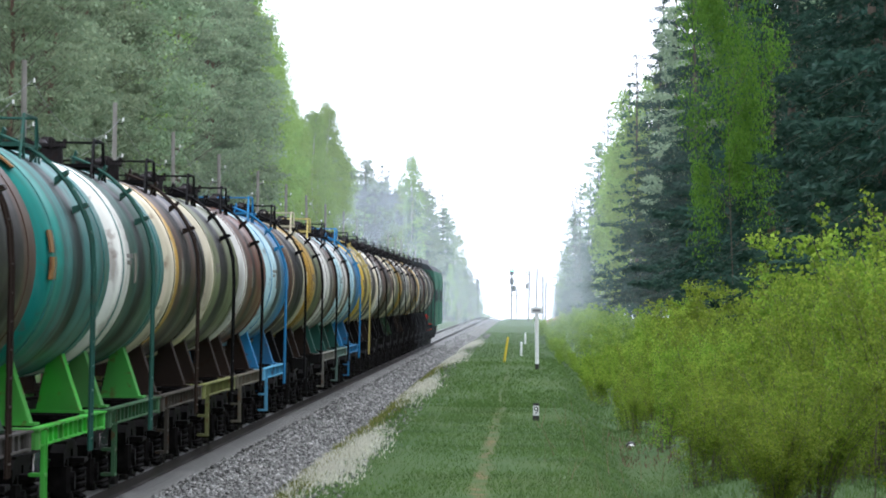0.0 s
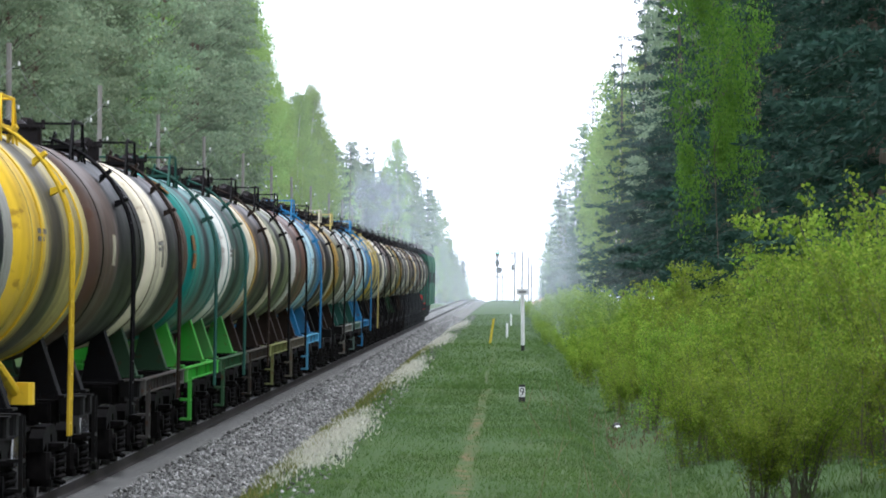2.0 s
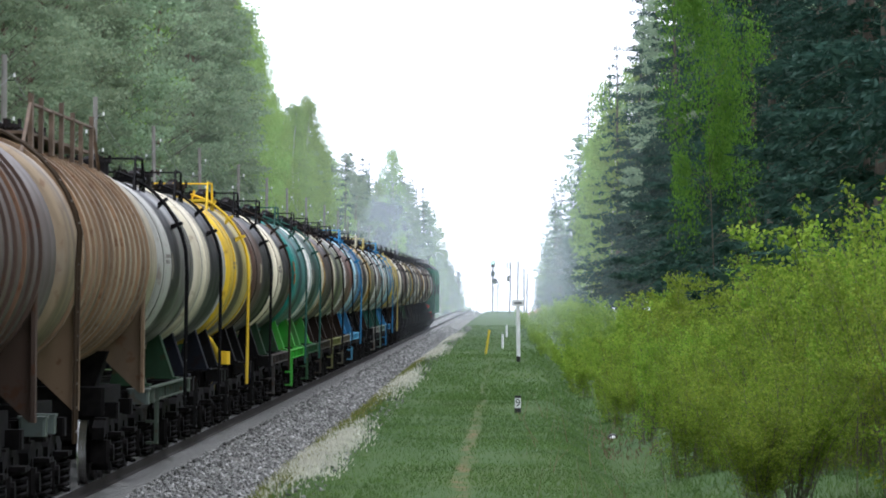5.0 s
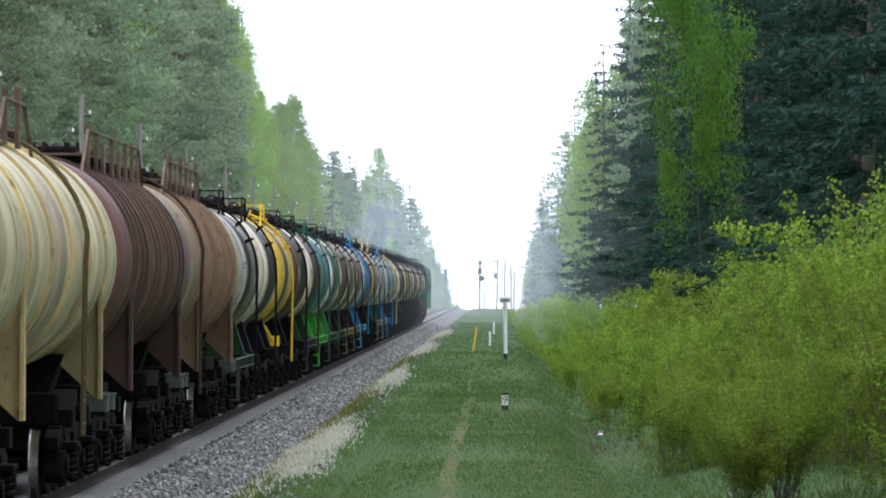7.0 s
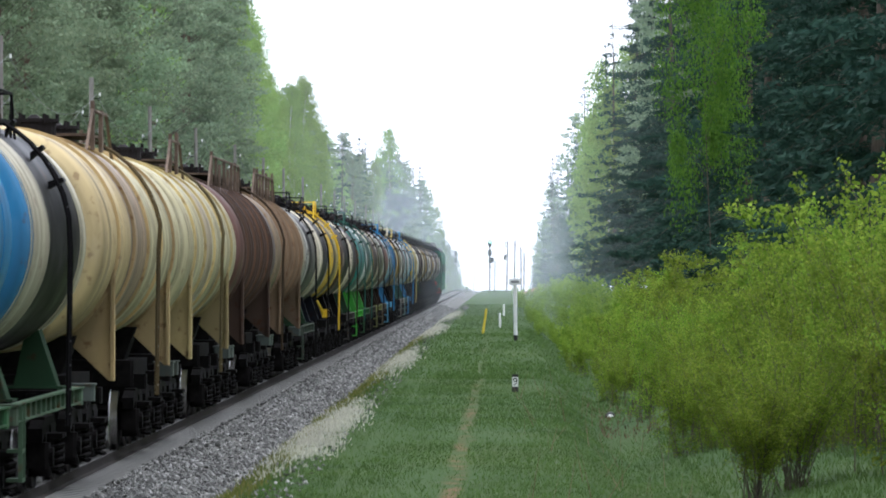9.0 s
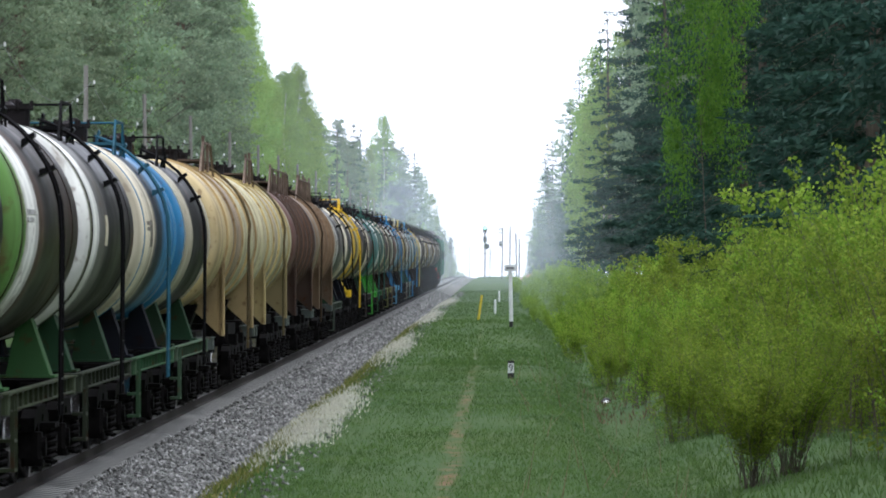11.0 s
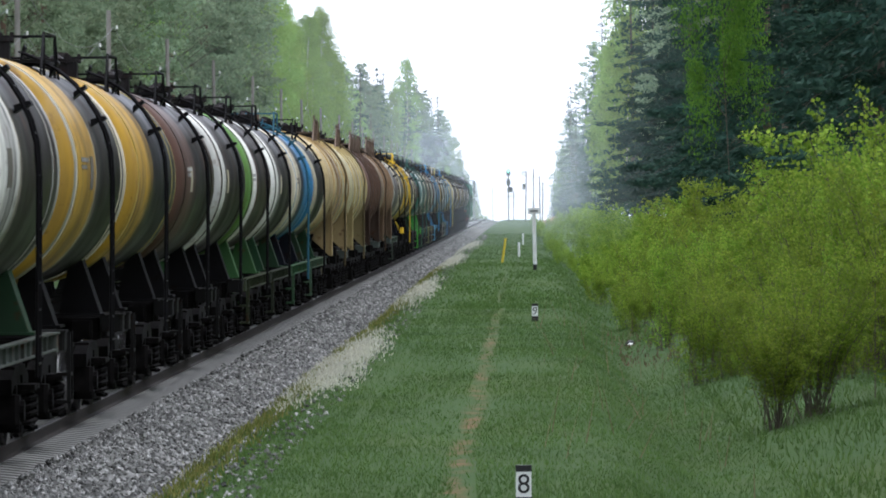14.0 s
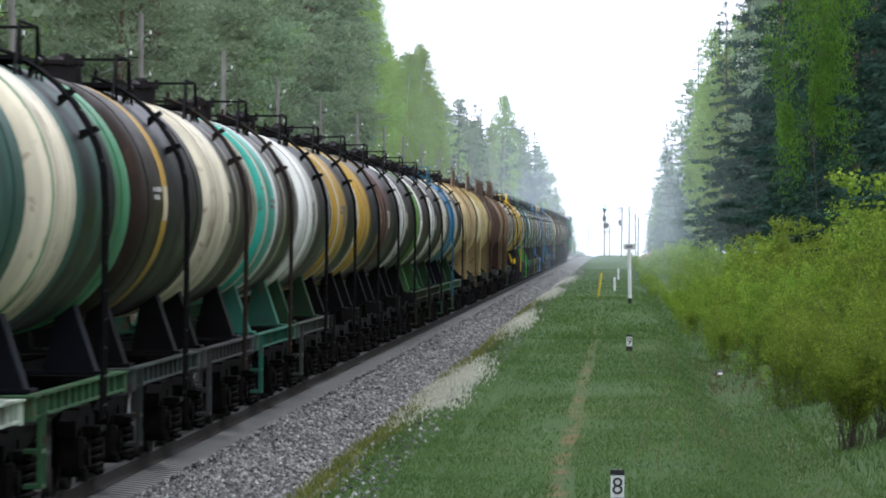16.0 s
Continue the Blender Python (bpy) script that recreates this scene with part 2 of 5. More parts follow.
def ballast_mat():
    """Crushed stone, black with grease between the rails."""
    m, n, l, bs = nodes_of("ballast")
    t = tex(n, l, "ShaderNodeTexNoise", 9, 6)
    t2 = tex(n, l, "ShaderNodeTexNoise", 1.1, 4)
    c = mix(n, l, ramp(n, l, t.outputs[0], [(0.35, 0.0), (0.65, 1.0)]), (0.055, 0.055, 0.050), (0.20, 0.20, 0.185))
    c = mix(n, l, ramp(n, l, t2.outputs[0], [(0.4, 0.0), (0.65, 0.6)]), c, (0.09, 0.078, 0.068))
    co = n.new("ShaderNodeTexCoord")
    sep = n.new("ShaderNodeSeparateXYZ")
    l.new(co.outputs["Object"], sep.inputs[0])
    off = n.new("ShaderNodeMath")
    l.new(sep.outputs[0], off.inputs[0])
    off.inputs[1].default_value = -TX
    ab = n.new("ShaderNodeMath")
    ab.operation = "ABSOLUTE"
    l.new(off.outputs[0], ab.inputs[0])
    wob = n.new("ShaderNodeMath")
    wob.operation = "MULTIPLY_ADD"
    l.new(t2.outputs[0], wob.inputs[0])
    wob.inputs[1].default_value = 0.5
    l.new(ab.outputs[0], wob.inputs[2])
    mr = n.new("ShaderNodeMapRange")
    mr.inputs[1].default_value, mr.inputs[2].default_value, mr.inputs[3].default_value, mr.inputs[4].default_value = 1.15, 1.40, 0.85, 0.0
    l.new(wob.outputs[0], mr.inputs[0])
    c = mix(n, l, mr.outputs[0], c, (0.022, 0.019, 0.017))
    l.new(c, bs.inputs["Base Color"])
    bs.inputs["Roughness"].default_value = 0.95
    bs.inputs["Specular IOR Level"].default_value = 0.1
    bump(n, l, bs, t.outputs[0], 0.6, 0.03)
    return m


# ---- mesh tools ----
class Shape:
    """Gathers plain pieces into one mesh."""

    def __init__(self):
        self.v, self.f, self.m = [], [], []

    def add(self, verts, faces, mat=0):
        b = len(self.v)
        self.v += [tuple(p) for p in verts]
        self.f += [tuple(b + i for i in q) for q in faces]
        self.m += [mat] * len(faces)
        return self

    def box(self, x0, x1, y0, y1, z0, z1, mat=0, bevel=0.0):
        if not bevel:
            p = [(x, y, z) for z in (z0, z1) for y in (y0, y1) for x in (x0, x1)]
            return self.add(p, [(0, 2, 3, 1), (4, 5, 7, 6), (0, 1, 5, 4), (2, 6, 7, 3), (0, 4, 6, 2), (1, 3, 7, 5)], mat)
        c = bevel
        p = []
        for z in (z0, z1):
            for (xa, ya) in ((x0 + c, y0), (x1 - c, y0), (x1, y0 + c), (x1, y1 - c), (x1 - c, y1), (x0 + c, y1), (x0, y1 - c), (x0, y0 + c)):
                p.append((xa, ya, z))
        return self.add(p, [tuple(range(7, -1, -1)), tuple(range(8, 16))] + [(i, (i + 1) % 8, 8 + (i + 1) % 8, 8 + i) for i in range(8)], mat)

    def tube(self, pts, r, n=6, mat=0, r1=None, caps=True):
        pts = [Vector(p) for p in pts]
        r1 = r if r1 is None else r1
        k, rings = len(pts), []
        for i, p in enumerate(pts):
            d = (pts[min(i + 1, k - 1)] - pts[max(i - 1, 0)]).normalized()
            a = d.orthogonal().normalized() if i == 0 else (a - d * a.dot(d)).normalized()
            b = d.cross(a)
            rr = r + (r1 - r) * i / max(1, k - 1)
            rings += [p + rr * (math.cos(6.2832 * j / n) * a + math.sin(6.2832 * j / n) * b) for j in range(n)]
        f = [(i * n + j, i * n + (j + 1) % n, (i + 1) * n + (j + 1) % n, (i + 1) * n + j) for i in range(k - 1) for j in range(n)]
        if caps:
            f += [tuple(range(n - 1, -1, -1)), tuple(range((k - 1) * n, k * n))]
        return self.add(rings, f, mat)

    def lathe_y(self, prof, n=40, mats=None, z=0.0):
        """prof: (y, radius) along the y axis; mats: material per step."""
        v = [(r * math.sin(6.28318 * j / n), y, z + r * math.cos(6.28318 * j / n)) for y, r in prof for j in range(n)]
        for i in range(len(prof) - 1):
            self.m += [mats[i] if mats else 0] * n
        b = len(self.v)
        self.v += v
        self.f += [(b + i * n + j, b + i * n + (j + 1) % n, b + (i + 1) * n + (j + 1) % n, b + (i + 1) * n + j) for i in range(len(prof) - 1) for j in range(n)]
        return self

    def mesh(self, name, mats, smooth=False):
        me = bpy.data.meshes.new(name)
        me.from_pydata(self.v, [], self.f)
        for m in mats if isinstance(mats, (list, tuple)) else (mats,):
            me.materials.append(m)
        me.polygons.foreach_set("material_index", self.m)
        if smooth:
            me.polygons.foreach_set("use_smooth", [True] * len(self.f))
        me.update()
        return me


def part(name, data, parent, label="", at=None):
    ob = new(name, data)
    ob.parent = parent
    if at is not None:
        ob.matrix_basis = at
    return tagged(ob, label)


def prism(shape, outline, axis, a, b, mat=0):
    """Extrudes an outline (u, v) along x ('x': u=y, v=z) or along y ('y': u=x, v=z)."""
    n = len(outline)
    pts = [((s, u, w) if axis == "x" else (u, s, w)) for s in (a, b) for u, w in outline]
    shape.add(pts, [tuple(range(n - 1, -1, -1)), tuple(range(n, 2 * n))] + [(i, (i + 1) % n, n + (i + 1) % n, n + i) for i in range(n)], mat)


# ---- the line: ground, ballast, rails ----
TX = -7.07          # centre of the track
CREST = 880.0       # beyond it the land falls away


def fall(y):
    return 0.0 if y < CREST else -min(30.0, (y - CREST) ** 2 * 0.00001)


def shoulder(y):
    return -0.52 + 0.30 * max(0.0, min(1.0, (y - 175) / 105)) + 1.7 * max(0.0, min(1.0, (45 - y) / 45))


def bump_noise(x, y, s):
    return noise.noise((x * s, y * s * 0.5, 3.1))


def ground_z(x, y):
    """Height of the soil under the ballast, the grass strip, the ditch and the forest floor."""
    o = x - TX
    if o < 3.3:
        t = max(0.0, min(1.0, (-o - 3.3) / 1.5))
        z = -0.80 + 0.0 * t
        if o > 2.2:
            z += (shoulder(y) + 0.80) * (o - 2.2) / 1.1
    elif x < 1.0:
        z = shoulder(y)
    elif x < 2.8:
        z = shoulder(y) - 0.75 * math.sin((x - 1.0) / 1.8 * 1.5708) ** 2
    elif x < 6.0:
        z = shoulder(y) - 0.75 + 0.75 * (x - 2.8) / 3.2
    else:
        z = shoulder(y)
    near = 1.0 if -60 < x < 60 else 0.3
    return z + 0.03 * bump_noise(x, y, 0.35) * near * (0 if abs(o) < 2.4 else 1) + fall(y)


def build_ground():
    s = Shape()
    xs = [-2500, -900, -300, -120, -60, -30, -20, -15] + [-12 + 0.6 * i for i in range(20)] + [0.2 * i for i in range(24)] + [4.8 + 0.6 * i for i in range(12)] + [12.5, 14, 17, 22, 30, 60, 120, 300, 900, 2500]
    ys = [-600, -200, -60, -30, 0, 20, 40, 50] + [57 + 2.0 * i for i in range(74)] + [210 + 10 * i for i in range(84)] + [1100, 1200, 1350, 1500, 1650, 1900, 2400, 3200, 4600]
    v = [(x, y, ground_z(x, y)) for y in ys for x in xs]
    w = len(xs)
    s.add(v, [(j * w + i, j * w + i + 1, (j + 1) * w + i + 1, (j + 1) * w + i) for j in range(len(ys) - 1) for i in range(w - 1)])
    g = new("ground", s.mesh("ground", GROUND, True))
    tagged(g, "grassy strip beside the line with a trodden footpath and a ditch", "ground", kind="structure")


build_ground()


def build_line():
    # ballast bed: a trapezoid of crushed stone
    s = Shape()
    out = [(-2.75, -0.85), (-1.75, -0.30), (-1.40, -0.28), (1.40, -0.28), (1.75, -0.30), (2.95, -0.80)]
    ys = [-60 + 4 * i for i in range(60)] + [180 + 20 * i for i in range(45)]
    n = len(out)
    v = [(TX + o + 0.10 * bump_noise(o * 3, y, 0.8) * (abs(o) > 1.5), y, z + fall(y)) for y in ys for o, z in out]
    s.add(v, [(j * n + i, j * n + i + 1, (j + 1) * n + i + 1, (j + 1) * n + i) for j in range(len(ys) - 1) for i in range(n - 1)])
    bed = new("ballast_bed", s.mesh("ballast_bed", ballast_mat(), False))
    tagged(bed, "grey crushed stone ballast bed under the rails", "ballast", kind="structure")
    # rails
    for k, o in enumerate((-0.797, 0.797)):
        s = Shape()
        prof = [(-0.075, -0.18), (0.075, -0.18), (0.075, -0.168), (0.012, -0.15), (0.012, -0.045), (0.0375, -0.035), (0.0375, -0.004), (0.030, 0.0), (-0.030, 0.0), (-0.0375, -0.004), (-0.0375, -0.035), (-0.012, -0.045), (-0.012, -0.15), (-0.075, -0.168)]
        ys = [-60, 100, 300, 600, 860] + [880 + 20 * i for i in range(12)]
        n = len(prof)
        v = [(TX + o + a, y, z + fall(y)) for y in ys for a, z in prof]
        for j in range(len(ys) - 1):
            for i in range(n):
                s.add([v[j * n + i], v[j * n + (i + 1) % n], v[(j + 1) * n + (i + 1) % n], v[(j + 1) * n + i]], [(0, 1, 2, 3)], 0 if i in (6, 7, 8) else 1)
        rail = new("rail", s.mesh("rail", [RAILTOP, RUST]))
        tagged(rail, "worn steel rail with rusty sides on concrete sleepers", "rail", "rails", "structure")


build_line()

# ---- the goods train ----
W, CR, CRD = (0.74, 0.735, 0.67), (0.70, 0.63, 0.46), (0.46, 0.42, 0.30)
K, DK, NAVY = (0.007, 0.0065, 0.007), (0.021, 0.018, 0.018), (0.010, 0.011, 0.016)
BR, DBR, RBR = (0.078, 0.048, 0.034), (0.026, 0.018, 0.014), (0.13, 0.055, 0.035)
TEAL, TEAL2, TURQ, DT = (0.012, 0.20, 0.17), (0.045, 0.165, 0.155), (0.05, 0.36, 0.28), (0.026, 0.080, 0.062)
GR, GR2, OLIVE, DGR = (0.12, 0.25, 0.06), (0.05, 0.22, 0.10), (0.12, 0.135, 0.07), (0.022, 0.052, 0.026)
BL, LB = (0.025, 0.17, 0.34), (0.44, 0.64, 0.68)
YE, OY, OC = (0.70, 0.46, 0.025), (0.42, 0.34, 0.11), (0.42, 0.25, 0.032)
GY, LGY, TAN, CTAN = (0.11, 0.107, 0.095), (0.34, 0.335, 0.295), (0.50, 0.39, 0.20), (0.52, 0.47, 0.28)
LIME, MGR = (0.05, 0.36, 0.035), (0.036, 0.092, 0.042)
MESHES = {}


def cached(key, make):
    if key not in MESHES:
        MESHES[key] = make()
    return MESHES[key]


def tank_mesh(r, zc, half, bands, oily=True):
    """A welded barrel with dished ends; the bands run from the rear end to the front."""
    cols = [c for _, c in bands]
    uniq = list(dict.fromkeys(cols))
    mats = [paint(c, 0.60 if max(c) > 0.2 else 0.5, 0.42, oily, 0.75 if oily else 1.0) for c in uniq]
    prof, step = [], []
    y0, y1 = -half, half
    dish = [(0.0, 0.02), (0.03, 0.35), (0.10, 0.66), (0.2, 0.86), (0.33, 0.96), (0.5, 1.0)]
    for d, q in dish:
        prof.append((y0 + d, r * q))
        step.append(uniq.index(cols[0] if bands[0][0] >= 0.12 else cols[1]))
    a = y0 + 0.5
    for end, c in bands:
        b = min(y0 + end * 2 * half, y1 - 0.5)
        if b <= a + 0.02:
            continue
        n = max(1, round((b - a) / 1.2))
        for i in range(1, n + 1):
            y = a + (b - a) * i / n
            prof.append((y, r))
            step.append(uniq.index(c))
        a = b
    for d, q in reversed(dish[:-1]):
        prof.append((y1 - d, r * q))
        step.append(uniq.index(cols[-1]))
    s = Shape()
    s.lathe_y(prof, 56, step[1:], zc)
    return s.mesh("tank", mats, True)


def ring_mesh(r, zc, wide, thick, mat):
    s = Shape()
    s.lathe_y([(-wide / 2, r - 0.01), (-wide / 2, r + thick), (wide / 2, r + thick), (wide / 2, r - 0.01)], 56, None, zc)
    return s.mesh("strap", mat)


def patch_mesh(name, r, zc, a0, a1, y0, y1, mat, lift=0.006):
    """A thin curved plate lying on the barrel's side; angles in degrees up from level."""
    s = Shape()
    n = 4
    v = []
    for q in (r + lift, r - 0.02):
        for k in range(n + 1):
            a = radians(a0 + (a1 - a0) * k / n)
            for y in (y0, y1):
                v.append((q * math.cos(a), y, zc + q * math.sin(a)))
    m = 2 * (n + 1)
    f = [(2 * k, 2 * k + 1, 2 * k + 3, 2 * k + 2) for k in range(n)]
    f += [(2 * k, 2 * k + 2, m + 2 * k + 2, m + 2 * k) for k in range(n)] + [(2 * k + 1, m + 2 * k + 1, m + 2 * k + 3, 2 * k + 3) for k in range(n)]
    f += [(0, m, m + 1, 1), (2 * n, 2 * n + 1, m + 2 * n + 1, m + 2 * n)]
    s.add(v, f)
    return s.mesh(name, mat)


def ladder_mesh(r, zc, mat, wide=0.36):
    """Two stiles rising from the sill and bent over the barrel, with rungs and stand-off brackets."""
    s = Shape()
    for dy in (-wide / 2, wide / 2):
        pts = [(1.64, dy, 0.95), (1.66, dy, zc - 0.1)]
        for a in range(10, 76, 9):
            pts.append(((r + 0.14) * math.cos(radians(a)), dy, zc + (r + 0.14) * math.sin(radians(a))))
        s.tube(pts, 0.024, 6)
    z = 1.1
    while z < zc:
        s.tube([(1.65, -wide / 2, z), (1.65, wide / 2, z)], 0.016, 5)
        z += 0.3
    for a in range(14, 76, 10):
        p = ((r + 0.14) * math.cos(radians(a)), (r + 0.14) * math.sin(radians(a)))
        s.tube([(p[0], -wide / 2, zc + p[1]), (p[0], wide / 2, zc + p[1])], 0.016, 5)
    return s.mesh("ladder", mat)


def tread_mesh(r, zc, a, mat):
    """A folded plate step standing off the barrel."""
    s = Shape()
    ca, sa = math.cos(radians(a)), math.sin(radians(a))
    p0, p1 = (r * ca, zc + r * sa), ((r + 0.22) * ca, zc + (r + 0.20) * sa + 0.02)
    prism(s, [p0, (p1[0], p1[1]), (p1[0] - 0.02, p1[1] + 0.04), (p0[0], p0[1] + 0.09)], "y", -0.18, 0.18)
    return s.mesh("step", mat)


def plank_mesh(r, zc, mat):
    s = Shape()
    s.box(-0.27, 0.27, -1.0, 1.0, zc + r + 0.03, zc + r + 0.08, 0, 0.015)
    return s.mesh("plank", mat)


def handrail_mesh(r, zc, mat, hi=0.34):
    s = Shape()
    t = zc + r - 0.05
    for x in (-0.84, 0.84):
        s.tube([(x, -1.5, t - 0.22), (x, -0.95, t + hi), (x, 0.95, t + hi), (x, 1.5, t - 0.22)], 0.019, 5)
        for y in (-0.9, 0.9):
            s.tube([(x, y, t - 0.2), (x, y, t + hi)], 0.019, 5)
    s.tube([(-0.84, 0.95, t + hi), (0.84, 0.95, t + hi)], 0.018, 5)
    return s.mesh("handrail", mat)


def dome_mesh(r, zc, mat):
    s = Shape()
    t = zc + r
    for j, (rr, z0, z1) in enumerate(((0.33, -0.06, 0.22), (0.37, 0.22, 0.27))):
        s.tube([(0, 0, t + z0), (0, 0, t + z1)], rr, 18)
    s.tube([(0, 0.0, t + 0.27), (0, 0, t + 0.33)], 0.12, 10, 0, 0.05)
    for a in range(0, 360, 60):
        s.tube([(0.35 * math.cos(radians(a)), 0.35 * math.sin(radians(a)), t + 0.2), (0.35 * math.cos(radians(a)), 0.35 * math.sin(radians(a)), t + 0.34)], 0.03, 5)
    return s.mesh("hatch", mat)


def valve_mesh(r, zc, mat):
    s = Shape()
    t = zc + r
    s.tube([(0, 0, t - 0.05), (0, 0, t + 0.30)], 0.09, 8)
    s.tube([(0, 0, t + 0.30), (0, 0, t + 0.40)], 0.14, 8, 0, 0.08)
    return s.mesh("valve", mat)


def saddle_mesh(r, zc, side, mat):
    """A gusseted bracket between the frame and the barrel, wide at the foot."""
    s = Shape()
    out = [(0.66 * side, 1.37), (0.78 * side, 1.96), (0.88 * side, 2.03), (0.98 * side, 2.11), (1.22 * side, 1.37)]
    out = out if side < 0 else out[::-1]
    prism(s, out, "y", -0.30, -0.26)
    prism(s, out, "y", 0.26, 0.30)
    prism(s, [(0.94 * side, 2.10), (0.98 * side, 2.11), (1.23 * side, 1.37), (1.19 * side, 1.37)][::side], "y", -0.26, 0.26)
    prism(s, [(0.66 * side, 1.37), (0.70 * side, 1.37), (0.82 * side, 1.97), (0.78 * side, 1.96)][::-side], "y", -0.26, 0.26)
    s.box(min(0.40 * side, 1.30 * side), max(0.40 * side, 1.30 * side), -0.36, 0.36, 1.34, 1.37)
    return s.mesh("saddle", mat)


def sill_mesh(half, mat):
    s = Shape()
    for x in (-0.2, 0.2):
        s.box(x - 0.04, x + 0.04, -half, half, 0.98, 1.30)
    s.box(-0.3, 0.3, -half, half, 1.28, 1.31)
    s.box(-0.3, 0.3, -half, half, 0.97, 0.99)
    return s.mesh("centre_sill", mat)


def side_beam_mesh(half, side, mat):
    """Channel-section side beam stiffened by ribs."""
    s = Shape()
    x = 1.36 * side
    s.box(x - 0.03, x + 0.03, -half, half, 1.13, 1.33)
    for z in (1.13, 1.33):
        s.box(x - 0.02 if side > 0 else x - 0.09, x + 0.09 if side > 0 else x + 0.02, -half, half, z - 0.012, z + 0.012)
    y = -half + 0.3
    while y < half:
        s.box(x - 0.07, x + 0.07, y - 0.015, y + 0.015, 1.14, 1.32)
        y += 0.8
    return s.mesh("side_beam", mat)


def end_beam_mesh():
    """Greasy cross beam with draft gear blocks."""
    s = Shape()
    s.box(-1.12, 1.12, -0.08, 0.08, 0.98, 1.28, 0, 0.03)
    for x in (-0.85, 0.85):
        s.box(x - 0.16, x + 0.16, -0.16, 0.16, 1.00, 1.24, 0, 0.04)
    return s.mesh("end_beam", STEEL)


def corner_box_mesh(mat):
    """Painted box with a lid plate at the end of a cross beam."""
    s = Shape()
    s.box(-0.16, 0.16, -0.20, 0.20, 1.09, 1.31, 0, 0.03)
    s.box(-0.18, 0.18, -0.22, 0.22, 1.31, 1.335, 0, 0.02)
    return s.mesh("corner_box", mat)


def end_beam(wagon, y, key, mat):
    beam = part("end_beam", cached("endbeam", end_beam_mesh), wagon, "greasy black cross beam", at=pose(0, y, 0))
    for x in (-1.28, 1.28):
        part("corner_box", cached(("cornerbox", key), lambda: corner_box_mesh(mat)), beam, at=pose(x, 0, 0))


def foot_step_mesh(mat):
    """Hanging corner step: two flat hangers and two treads."""
    s = Shape()
    for y in (-0.19, 0.19):
        s.box(1.42, 1.47, y - 0.02, y + 0.02, 0.42, 1.30)
    for z in (0.44, 0.78):
        s.box(1.28, 1.47, -0.17, 0.17, z - 0.02, z + 0.02)
    return s.mesh("foot_step", mat)


def air_tank_mesh():
    """Brake reservoir and cylinder with their pipes, slung under the frame."""
    s = Shape()
    s.tube([(0.62, -0.75, 0.82), (0.62, -0.65, 0.82), (0.62, 0.65, 0.82), (0.62, 0.75, 0.82)], 0.24, 12)
    s.tube([(-0.55, 0.1, 0.85), (-0.55, 0.9, 0.85)], 0.2, 12)
    s.tube([(0.62, 0.75, 0.82), (0.7, 1.4, 0.9), (0.7, 3.0, 0.95)], 0.03, 5)
    s.tube([(0.9, -3.0, 0.95), (0.9, 0, 0.9), (0.9, 3.0, 0.95)], 0.03, 5)
    s.box(0.35, 0.9, -0.06, 0.06, 0.9, 1.3)
    return s.mesh("brake_reservoir", STEEL)


def bolster_beam_mesh():
    """Deep fabricated beam that joins the two trucks at one end of a long wagon."""
    s = Shape()
    s.box(-1.05, 1.05, -1.9, 1.9, 1.0, 1.42, 0, 0.05)
    prism(s, [(-0.8, 1.4), (0.8, 1.4), (1.0, 1.95), (-1.0, 1.95)], "y", -0.5, 0.5)
    for y in (-1.6, 1.6):
        s.box(-1.25, 1.25, y - 0.2, y + 0.2, 0.96, 1.2, 0, 0.03)
    return s.mesh("connecting_beam", STEEL)


def coupler_mesh(mat):
    s = Shape()
    s.tube([(0, -0.75, 1.04), (0, 0.1, 1.04)], 0.11, 8)
    s.box(-0.20, 0.22, -0.98, -0.66, 0.86, 1.22, 0, 0.06)
    s.tube([(-0.45, -0.3, 1.0), (-0.47, -0.75, 0.62), (-0.4, -0.95, 0.75)], 0.035, 6)
    return s.mesh("coupler", mat)


def sideframe_mesh(mat):
    """Cast side of a two-axle truck, with its window and axle boxes."""
    s = Shape()
    for side in (-1, 1):
        out = [(-0.30 * side, 0.90), (-0.36 * side, 0.60), (-0.52 * side, 0.62), (-0.62 * side, 0.78), (-1.18 * side, 0.66), (-1.20 * side, 0.84), (-0.70 * side, 0.96)]
        prism(s, out if side > 0 else out[::-1], "x", -0.09, 0.09)
        s.box(-0.17, 0.17, side * 0.925 - 0.17, side * 0.925 + 0.17, 0.32, 0.66, 0, 0.05)
        s.tube([(-0.1, side * 0.925, 0.475), (0.22, side * 0.925, 0.475)], 0.13, 10)
    s.box(-0.09, 0.09, -0.75, 0.75, 0.86, 0.98)
    s.box(-0.14, 0.14, -0.46, 0.46, 0.20, 0.30, 0, 0.03)
    for y in (-0.42, 0.42):
        s.box(-0.09, 0.09, y - 0.06, y + 0.06, 0.25, 0.90)
    return s.mesh("side_frame", mat)


def spring_mesh(mat):
    s = Shape()
    pts = [(0.14 * math.cos(0.785 * i), 0.14 * math.sin(0.785 * i), 0.24 + 0.46 * i / 40) for i in range(41)]
    s.tube(pts, 0.03, 4)
    s.tube([(0, 0, 0.30), (0, 0, 0.70)], 0.055, 6)
    s.box(-0.17, 0.17, -0.17, 0.17, 0.70, 0.76)
    return s.mesh("spring", mat)


